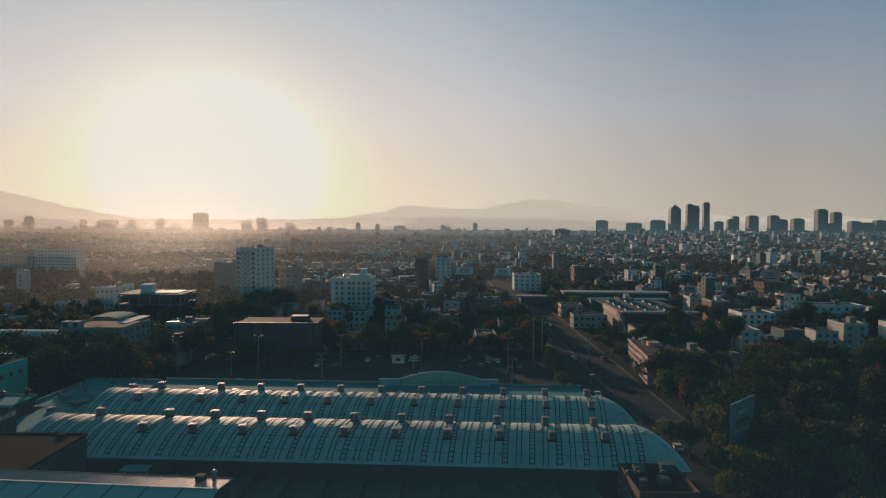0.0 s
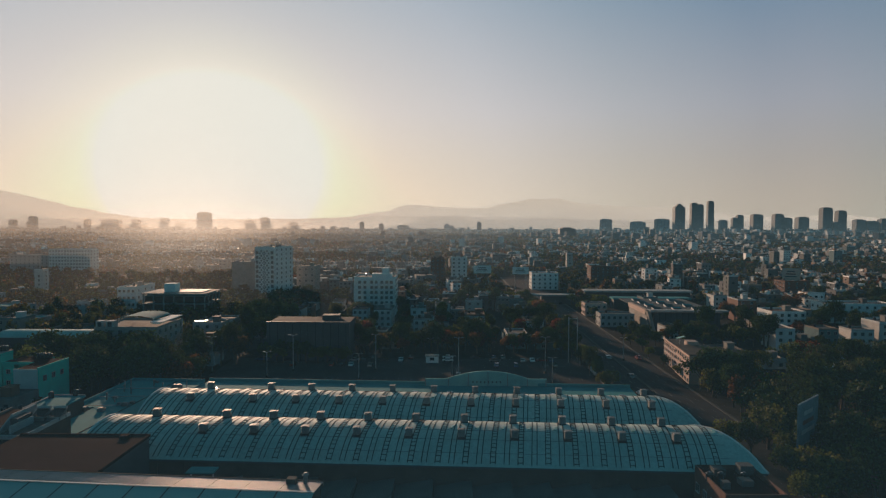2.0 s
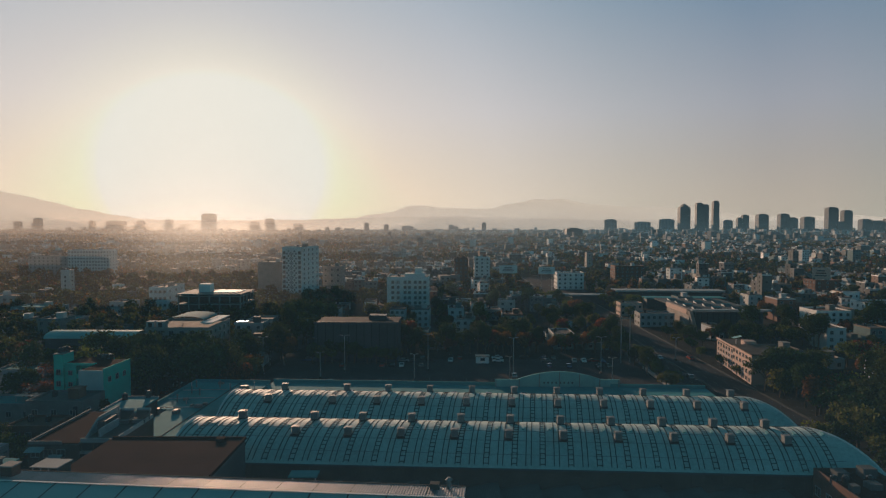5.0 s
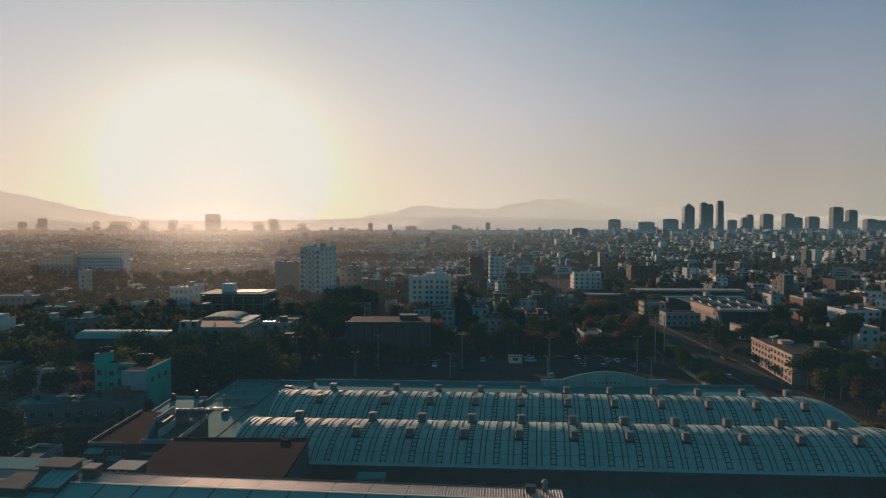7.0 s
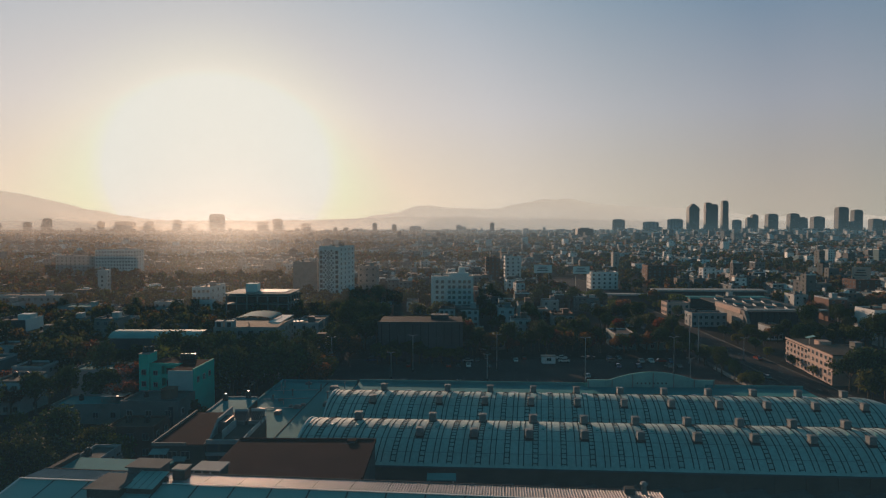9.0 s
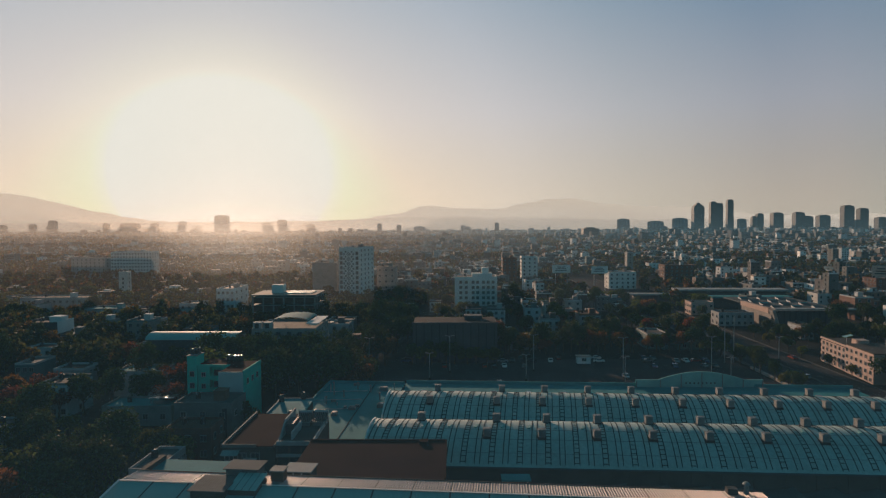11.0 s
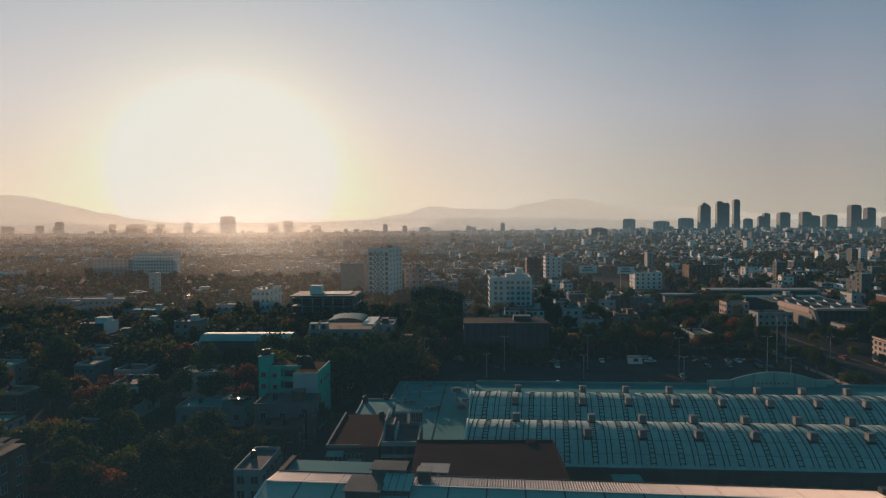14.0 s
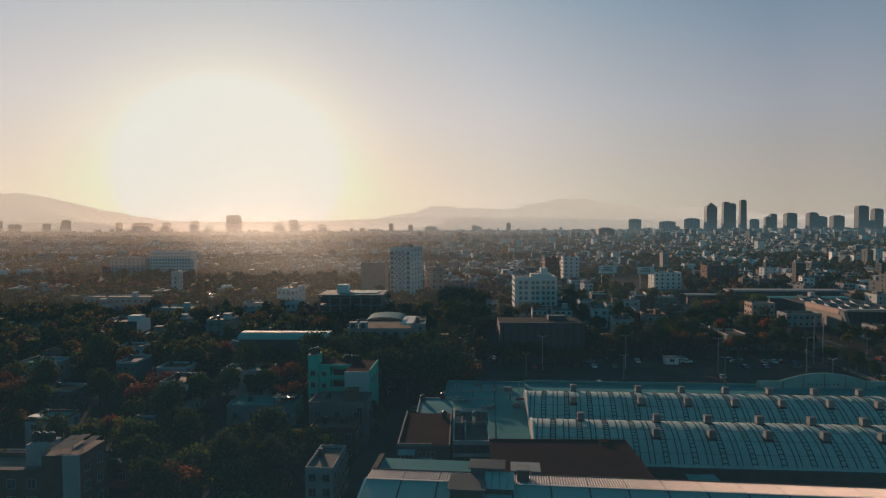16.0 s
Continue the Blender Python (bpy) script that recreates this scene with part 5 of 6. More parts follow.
# hoardings: plain bars stand for writing that cannot be read
def hoarding(x, y, z0, z1, w, turn, label, legs=True, col="white"):
    h = thing("hoarding", label, "billboard", x, y, 0, turn)
    part("panel", Geo().box(-w / 2, w / 2, 0, 0.35, z0, z1), M[col], h)
    part("border", Geo().box(-w / 2 - 0.2, w / 2 + 0.2, 0.05, 0.3, z1, z1 + 0.2).box(-w / 2 - 0.2, w / 2 + 0.2, 0.05, 0.3, z0 - 0.2, z0), M["steel"], h)
    for k in range(3):
        zz = z0 + (z1 - z0) * (0.25 + 0.22 * k)
        part("bar", Geo().box(-w * (0.36 - 0.06 * k), w * (0.3 - 0.05 * k), -0.03, -0.004, zz, zz + (z1 - z0) * 0.1), M["dark" if k != 1 else "brick"] if col != "banner" else M["grey" if k != 1 else "terra"], h)
    if legs:
        for lx in (-w / 3, w / 3):
            part("leg", Geo().box(lx - 0.15, lx + 0.15, 0.36, 0.7, 0, z1 - 0.3), M["steel"], h)


hoarding(18, 500, 15, 21, 14, 0, "large pale rooftop hoarding with unreadable bars")
hoarding(49, 505, 14, 19.5, 13, 0, "large pale rooftop hoarding with unreadable bars")
hoarding(251, 478, 12.6, 21, 12, -28, "tall lit hoarding above a brown block", col="cream")
hoarding(67.6, 134.5, 7.6, 16.6, 11.5, 42, "tall weathered banner hoarding beside the trees", col="banner")
keep(60, 72, 128, 140)

# the tall twin sign posts by the avenue
sign = thing("sign_gantry", "pair of tall pale steel sign posts joined by beams", "sign posts", 37.0, 245, 0)
for px in (0, 3.4):
    part("post", Geo().tube((px, 0, 0), (px, 0, 18.2), 0.2, 0.16), M["steel"], sign)
part("beam", Geo().box(-0.1, 3.5, -0.08, 0.08, 17.4, 17.6), M["grey"], sign)


def street_lamp(h, arms):
    s = thing("parking_lamp", "tall thin grey lamp post standing in the parking lot", "lamp post", group="lamp posts in the parking lot")
    part("base", Geo().box(-0.4, 0.4, -0.4, 0.4, 0, 0.7), M["kerb"], s)
    part("pole", Geo().tube((0, 0, 0.7), (0, 0, h), 0.17, 0.1), M["steel"], s)
    for a in arms:
        part("arm", Geo().tube((0, 0, h - 0.1), (a, 0, h + 0.15), 0.07, 0.06, n=6), M["steel"], s)
        part("lamp_head", Geo().box(a - 0.45, a + 0.45, -0.2, 0.2, h + 0.08, h + 0.28), M["duct"], s)
    return s


tall, short = street_lamp(13.2, (-1.3, 1.3)), street_lamp(9.0, (-1.0, 1.0))
tall.matrix_basis, short.matrix_basis = pose(-67.5, 230, 0), pose(-41.5, 217.5, 0)
for x, y in ((-37.2, 232), (-6.5, 226), (25.2, 228), (-96, 226)):
    copy_thing(tall, pose(x, y, 0))
for x, y in ((25.1, 212), (-74.4, 220), (-9, 214), (60, 250)):
    copy_thing(short, pose(x, y, 0))
kiosk = thing("parking_kiosk", "small white kiosk in the parking lot", "kiosk", -19, 244, 0)
part("body", Geo().box(0, 5, 0, 3, 0, 2.6), M["white"], kiosk)
part("roof", Geo().box(-0.3, 5.3, -0.3, 3.3, 2.6, 2.85), M["concrete"], kiosk)
window(kiosk, 1.6, 1.0, (2.5, 0, 1.6))


for k in range(30):
    slab("bay_mark", -88 + 4.3 * k, -87.88 + 4.3 * k, 216, 220.5, 0.04, M["paint"], "worn white parking bay mark on the asphalt")
slab("kerb_wall", 42.6, 43.4, 178, 236, 0.9, M["concrete"], "low concrete wall along the parking lot")


# ---------------------------------------------------------------- cars
def car():
    c = thing("car", "parked saloon car on the asphalt", "car", group="parked cars")
    prof = [(-2.15, 0.35), (-2.2, 0.8), (-1.45, 0.92), (-0.75, 1.42), (0.75, 1.45), (1.45, 1.0), (2.15, 0.9), (2.2, 0.4)]
    q = Geo()
    for (xa, za), (xb, zb) in zip(prof, prof[1:]):
        q.quad((xa, -0.85, za), (xb, -0.85, zb), (xb, 0.85, zb), (xa, 0.85, za))
    for s in (-0.85, 0.85):
        q.quad(*[(px, s, pz) for px, pz in prof])
    q.quad((-2.15, -0.85, 0.35), (-2.15, 0.85, 0.35), (2.2, 0.85, 0.4), (2.2, -0.85, 0.4))
    part("body", q, M["car"], c)
    w = Geo().quad((-1.4, -0.75, 0.97), (-0.8, -0.7, 1.4), (-0.8, 0.7, 1.4), (-1.4, 0.75, 0.97)).quad((0.82, -0.7, 1.43), (1.4, -0.75, 1.05), (1.4, 0.75, 1.05), (0.82, 0.7, 1.43))
    for s in (-0.86, 0.86):
        w.quad((-1.1, s, 0.95), (1.2, s, 1.0), (0.7, s, 1.36), (-0.7, s, 1.34))
    w.v = [(x, y, z + 0.02) for x, y, z in w.v]
    part("windows", w, M["glass"], c)
    wheel = Geo().tube((0, -0.1, 0), (0, 0.1, 0), 0.32, 0.32, n=10).mesh("wheel", M["tyre"])
    for wx in (-1.35, 1.35):
        for wy in (-0.82, 0.82):
            part("wheel", wheel, None, c, at=(wx, wy, 0.32))
    return c


first = car()
cars = []
for row, y in enumerate((186, 197, 213, 222, 238, 247, 252)):
    for k in range(34):
        x = -88 + 3.7 * k
        if rnd.random() < (0.13, 0.15, 0.12, 0.08, 0.25, 0.45, 0.4)[row] and abs(x - (-16)) > 5:
            cars.append((x, y + rnd.uniform(-0.4, 0.4), 90 * rnd.choice((1, -1)) + rnd.uniform(-4, 4) if y < 240 else rnd.choice((0, 90)) + rnd.uniform(-5, 5)))
for y in range(150, 520, 17):
    for lane in (47.5, 51.1, 54.7, 59.0, 62.7, 66.6):
        if rnd.random() < 0.16:
            cars.append((lane, y + rnd.uniform(-4, 4), 90))
for y in range(110, 300, 9):
    if rnd.random() < 0.5:
        cars.append((rnd.choice((-119.6, -110.4)), y, 90))
for k, (x, y, a) in enumerate(cars):
    m = pose(x, y, 0.03, 0, 0, a)
    if k == 0:
        first.matrix_basis = m
    else:
        copy_thing(first, m)


# ---------------------------------------------------------------- trees
def tree(name, label, seed, h, r, material, tall=1.0):
    """A tapered trunk with limbs and a lobed crown of many leaf clumps."""
    rr = random.Random(seed)
    t = thing(name, label, "tree", group="street and garden trees")
    q = Geo().tube((0, 0, 0), (0.1, 0.1, h * 0.4), 0.32, 0.22)
    lobes = []
    for k in range(9):
        a, e = rr.uniform(0, 6.28), rr.uniform(0.35, 1.0)
        rad = r * rr.uniform(0.15, 0.68)
        c = Vector((rad * math.cos(a), rad * math.sin(a), h * (0.42 + 0.46 * e * (1 - 0.3 * rad / r))))
        lobes.append((c, r * rr.uniform(0.32, 0.52)))
        q.tube((0.1, 0.1, h * rr.uniform(0.28, 0.4)), c, 0.14, 0.05, n=5, cap=False)
    part("trunk", q, M["bark"], t)
    n = 1700
    vs, qs = np.zeros((n * 4, 3)), np.arange(n * 4).reshape(n, 4)
    for i in range(n):
        c, s = lobes[rr.randrange(len(lobes))]
        d = Vector((rr.gauss(0, 1), rr.gauss(0, 1), rr.gauss(0, 0.8))).normalized() * s * rr.uniform(0.55, 1.05)
        p = c + Vector((d.x, d.y, d.z * tall))
        u = Vector((rr.gauss(0, 1), rr.gauss(0, 1), rr.gauss(0, 1))).normalized()
        v = u.orthogonal().normalized()
        a, b = u * rr.uniform(0.14, 0.34), v * rr.uniform(0.14, 0.34)
        vs[4 * i:4 * i + 4] = [p - a - b * 0.6, p + a * 0.7 - b, p + a + b * 0.5, p - a * 0.6 + b]
    part("crown", big_mesh("crown", vs, qs, [material]), None, t)
    return t


KINDS = [tree("broadleaf_tree", "dark green broadleaf tree with an uneven crown", 1, 9.5, 4.2, M["leaf"]),
         tree("tall_tree", "tall dark green broadleaf tree", 2, 12.5, 4.6, M["leaf"], 1.2),
         tree("spreading_tree", "spreading olive-green tree with loose foliage", 3, 8.0, 4.8, M["leafolive"], 0.8),
         tree("dry_broadleaf_tree", "tree with dry brown-orange foliage", 4, 9.0, 4.0, M["leafdry"]),
         tree("slender_tree", "slender green tree between the houses", 5, 11.0, 2.4, M["leaf"], 1.5)]
USED = [False] * len(KINDS)


def plant(x, y, kind=None, size=1.0):
    k = kind if kind is not None else rnd.choices(range(5), (4, 3, 3, 2, 1))[0]
    m = pose(x, y, 0, 0, 0, rnd.uniform(0, 360)) @ Matrix.Diagonal((size, size, size * rnd.uniform(0.9, 1.1), 1))
    if USED[k]:
        t = copy_thing(KINDS[k], m)
        t.matrix_basis = m
    else:
        USED[k] = True
        KINDS[k].matrix_basis = m


# by the avenue and the banner hoarding
for x, y, k, s in ((67, 150, 2, 1.3), (70, 138, 0, 1.2), (80, 142, 4, 0.9), (88, 168, 1, 1.4), (94, 176, 1, 1.4), (86, 182, 2, 1.4), (100, 165, 0, 1.4), (98, 190, 1, 1.3),
                   (72.8, 205, 0, 1.35), (73.5, 197, 2, 1.2), (76.5, 206, 1, 1.0), (74.5, 203, 1, 1.15), (79, 202, 0, 1.4), (85, 203, 1, 1.1), (59.5, 143, 0, 1.0), (57.5, 150, 2, 0.95), (60.2, 126, 0, 1.1), (63, 122, 2, 1.2), (59.0, 117, 2, 1.0), (68, 124, 0, 1.1), (71, 118, 1, 1.0), (76, 124, 0, 1.3), (74, 131, 1, 1.2), (83, 131, 1, 1.2), (81, 120, 2, 1.4), (89, 124, 1, 1.2), (90, 141, 1, 1.3), (76, 149, 1, 1.2), (82, 155, 1, 1.3), (92, 152, 1, 1.4), (72, 158, 0, 1.3), (80, 166, 0, 1.4), (98, 142, 0, 1.3), (97, 120, 0, 1.2), (105, 130, 1, 1.2), (110, 142, 0, 1.4), (113, 156, 1, 1.4), (90, 205, 2, 1.35), (84, 214, 0, 1.2), (106, 184, 1, 1.2), (110, 172, 2, 1.3), (78, 196, 0, 1.0), (74, 196, 2, 0.8), (73.5, 178, 0, 0.8), (75, 186, 1, 1.0), (77, 172, 0, 1.2), (102, 150, 2, 1.1),
                   (43.8, 208, 2, 0.75), (43.5, 230, 0, 0.7), (44, 246, 2, 0.8), (43.7, 190, 0, 0.6), (112, 205, 1, 1.2), (120, 190, 2, 1.2), (95, 134, 0, 1.0)):
    plant(x, y, k, s)
for k in range(38):
    if rnd.random() < 0.75 and not 6 < k < 27:
        plant((66.2 if k < 6 else 73.0) + rnd.uniform(-0.6, 1.5), 118 + 8.2 * k, rnd.choice((0, 2, 4, 2)), rnd.uniform(0.5, 0.95))
    if rnd.random() < 0.85 and k > 8:
        plant(42.2 + rnd.uniform(-2, 0.4), 118 + 8.2 * k, rnd.choice((0, 1, 2, 3)), rnd.uniform(0.55, 0.8) if k < 18 else rnd.uniform(0.85, 1.25))
# the row behind the parking lot
for k in range(26):
    x = -50 + 3.7 * k + rnd.uniform(-1.5, 1.5)
    plant(x, 259 + rnd.uniform(0, 12), rnd.choice((0, 1, 2, 3, 2, 3)), rnd.uniform(0.7, 1.1))
for k in range(9):
    plant(-82 + 4.1 * k + rnd.uniform(-1, 1), 243 + rnd.uniform(-1.5, 1.0), rnd.choice((0, 2, 2)), rnd.uniform(0.75, 1.0))
for k in range(10):
    plant(-98 + rnd.uniform(-6, 6), 185 + 9 * k, rnd.choice((0, 1, 3)), rnd.uniform(0.9, 1.2))
for k in range(9):
    plant(78 + 4.6 * k + rnd.uniform(-1, 1), 293 + rnd.uniform(-5, 3) - 0.7 * k, rnd.choice((0, 2, 1)), rnd.uniform(0.6, 0.95))
for k in range(8):
    plant(-170 + 4.2 * k + rnd.uniform(-1, 1), 220.5 + rnd.uniform(-1, 1), rnd.choice((0, 2, 2)), rnd.uniform(0.85, 1.05))
for x, y, k, sz in ((-101, 187, 1, 1.5), (-107, 190, 1, 1.6), (-113.5, 196, 0, 1.7), (-98.5, 195, 1, 1.45), (-104, 199, 0, 1.8), (-118.5, 188, 1, 1.35), (-110, 205, 1, 1.5)):
    plant(x, y, k, sz)
for k in range(9):  # before the barrel-roofed shed
    plant(-183 + 4.3 * k + rnd.uniform(-1, 1), 227 + rnd.uniform(-3, 2), rnd.choice((0, 2, 3)), rnd.uniform(0.95, 1.2))
for x, y, k, sz in ((72.0, 224, 2, 0.55), (72.4, 238, 0, 0.5), (71.8, 256, 2, 0.6), (73.0, 268, 0, 0.7), (76.5, 275, 1, 0.8), (72.2, 282, 2, 0.65), (78.0, 287, 0, 0.8), (72.6, 297, 0, 0.7), (83.0, 281, 2, 0.8)):
    plant(x, y, k, sz)
plant(-122.0, 163.6, 0, 0.95)
plant(-135, 188.5, 2, 2.1)
plant(-126.5, 189.5, 2, 1.9)
plant(-118.5, 164.0, 2, 0.8)
for x, y, k, s in ((-137, 148, 2, 0.8), (-138, 138, 1, 1.2), (-146, 140, 1, 0.85), (-136, 130, 0, 1.3), (-141, 122, 1, 1.2), (-149, 122, 2, 1.3), (-134, 121, 2, 1.0), (-133.5, 112, 0, 1.0), (-138, 114, 1, 1.0), (-136, 104, 2, 1.2), (-128, 132, 0, 0.8), (-123.5, 135, 2, 0.7), (-117, 213, 1, 1.25), (-121.5, 198, 0, 1.3), (-122, 215, 1, 1.3), (-136, 206, 1, 1.4), (-127, 204, 1, 1.4), (-119.5, 207, 1, 1.2), (-144, 208, 1, 1.4), (-152, 196, 3, 1.3), (-156, 185, 0, 1.3), (-165, 183, 1, 1.1), (-170, 178, 0, 1.2), (-163, 160, 2, 0.7), (-172, 160, 1, 1.2), (-165, 148, 0, 1.3), (-158, 142, 1, 0.9), (-168, 138, 2, 1.4), (-160, 125, 0, 1.2), (-152, 112, 1, 1.0), (-140, 152, 0, 0.6), (-148, 155, 3, 0.6), (-146, 178, 3, 1.1), (-139, 186, 3, 1.2), (-131, 187, 2, 1.2),
                   (-124, 186, 0, 1.2), (-139, 212, 1, 1.2), (-131, 210, 0, 1.2), (-124, 211, 1, 1.0), (-106, 216, 0, 1.1), (-105, 232, 1, 1.1), (-150, 205, 2, 1.1), (-160, 206, 0, 1.0),
                   (-150, 214, 2, 0.9), (-158, 213, 0, 0.8), (-166, 213, 2, 0.9), (-135, 216, 1, 1.15), (-128, 217, 1, 1.1), (-120, 216, 0, 1.3), (-166, 204, 1, 1.2), (-92, 300, 1, 1.3), (-97, 296, 1, 1.3), (-101, 305, 1, 1.3), (-87, 305, 1, 1.3), (-104, 250, 0, 1.1), (-108, 240, 1, 1.1), (-90, 268, 1, 1.2), (-86, 275, 1, 1.2), (-94, 280, 1, 1.3), (-103, 268, 0, 1.3), (-47, 262, 1, 1.1), (-100, 284, 1, 1.3), (-138, 218, 1, 1.25), (-131, 219, 1, 1.3), (-125, 219, 1, 1.2), (-96, 250, 1, 1.2), (-92, 240, 3, 1.25), (-98, 262, 0, 1.3)):
    plant(x, y, k, s)


# ---------------------------------------------------------------- houses near by
def grid_blocks(x0, x1, y0, y1):
    """Lots of a loose street grid: blocks of two rows of lots, with streets between them."""
    y = y0
    while y < y1:
        x = x0 + rnd.uniform(-30, 0)
        while x < x1:
            w = rnd.uniform(60, 95)
            for row in range(2):
                xx = x
                while xx < x + w - 6:
                    lw = rnd.uniform(6.0, 11.5)
                    yield xx, y + row * 23 + rnd.uniform(0, 2), lw, rnd.uniform(8, 15)
                    xx += lw + (0.3 if rnd.random() < 0.6 else rnd.uniform(1.5, 6))
            x += w + rnd.uniform(8, 12)
        y += 58


def seen(x, y, pad=25):
    return -97 - 0.72 * y - pad < x < 2 + 0.72 * y + pad


LABELS = {1: "single-storey flat-roofed house with a painted front", 2: "two-storey flat-roofed house with a water tank",
          3: "three-storey flat-roofed house with a water tank", 4: "four-storey flat-roofed house above its neighbours"}
near_houses = 0
for x, y, w, d in grid_blocks(-330, 300, 96, 400):
    cx, cy = x + w / 2, y + d / 2
    if not seen(cx, cy, 8) or any(a < x + w and x < b and c < y + d and y < e for a, b, c, e in TAKEN):
        continue
    green = (0.93 if cy < 400 else 0.45) if cx < -120 else ((0.97 if cy < 165 else 0.75) if cy < 235 and cx > 60 else 0.5)
    wooded = cx < -121 and cy > 215
    if wooded and rnd.random() < 0.5:
        continue
    if rnd.random() < (0.25 if wooded else green):
        for _ in range(rnd.choice((2, 2, 3))):
            plant(x + rnd.uniform(0, w), y + rnd.uniform(0, d), 3 if cx < -115 and rnd.random() < 0.35 else None, rnd.uniform(0.75, 1.25))
        continue
    f = rnd.choices((1, 2, 3, 4), (3, 5, 3, 0.6))[0]
    h = 3.0 * f + rnd.uniform(0.6, 1.2)
    near_houses += 1
    if wooded:
        keep(x - 0.5, x + w + 0.5, y - 3, y + d + 0.5)
    if near_houses < 310:
        building("house", LABELS[f], "house", x, y, w, d, h, M["wall"], turn=rnd.uniform(-3, 3), floors=f, bays=rnd.choice((2, 3)), side=1 if cy < 260 and not wooded else 0,
                 tanks=rnd.choice((0, 1, 1, 2)), hutch=rnd.random() < 0.4, group="low city houses")
    if rnd.random() < 0.4:
        plant(x + rnd.uniform(-2, w), y - rnd.uniform(2, 5), None, rnd.uniform(0.45, 0.8))
ROOFED = [(o.matrix_basis.translation.x, o.matrix_basis.translation.y) for o in scene.objects if o.name.startswith("house")]


keep(-166, -134, 146, 168)


def scatter(n, x0, x1, y0, y1, dry, low, high):
    """Garden trees between the houses."""
    for _ in range(n):
        x, y = rnd.uniform(x0, x1), rnd.uniform(y0, y1)
        if seen(x, y, 10) and not taken(x, y, 2.5) and not any(hx - 1 < x < hx + 11 and hy - 1 < y < hy + 15 for hx, hy in ROOFED):
            plant(x, y, 3 if rnd.random() < dry else None, rnd.uniform(low, high))


scatter(110, -270, -121, 98, 225, 0.3, 0.8, 1.25)
scatter(70, 66, 230, 112, 250, 0.05, 0.7, 1.3)
scatter(30, -60, 45, 256, 330, 0.2, 0.7, 1.2)


# ---------------------------------------------------------------- the city beyond
def boxes(b):
    """Corner points and faces of many boxes: columns x, y, z, w, d, h, turn."""
    c = np.array([(-.5, -.5, 0), (.5, -.5, 0), (.5, .5, 0), (-.5, .5, 0), (-.5, -.5, 1), (.5, -.5, 1), (.5, .5, 1), (-.5, .5, 1)])
    p = c[None] * b[:, None, 3:6]
    ca, sa = np.cos(b[:, 6])[:, None], np.sin(b[:, 6])[:, None]
    x, y = p[..., 0] * ca - p[..., 1] * sa, p[..., 0] * sa + p[..., 1] * ca
    v = np.stack([x, y, p[..., 2]], -1) + b[:, None, :3]
    f = np.array([(4, 5, 6, 7), (0, 1, 5, 4), (1, 2, 6, 5), (2, 3, 7, 6), (3, 0, 4, 7)])
    return v.reshape(-1, 3), (f[None] + 8 * np.arange(len(b))[:, None, None]).reshape(-1, 4)


walls, roofs, panes, bits, crowns, sheets, specks, rims = [], [], [], [], [], [], [], []
y = 400.0
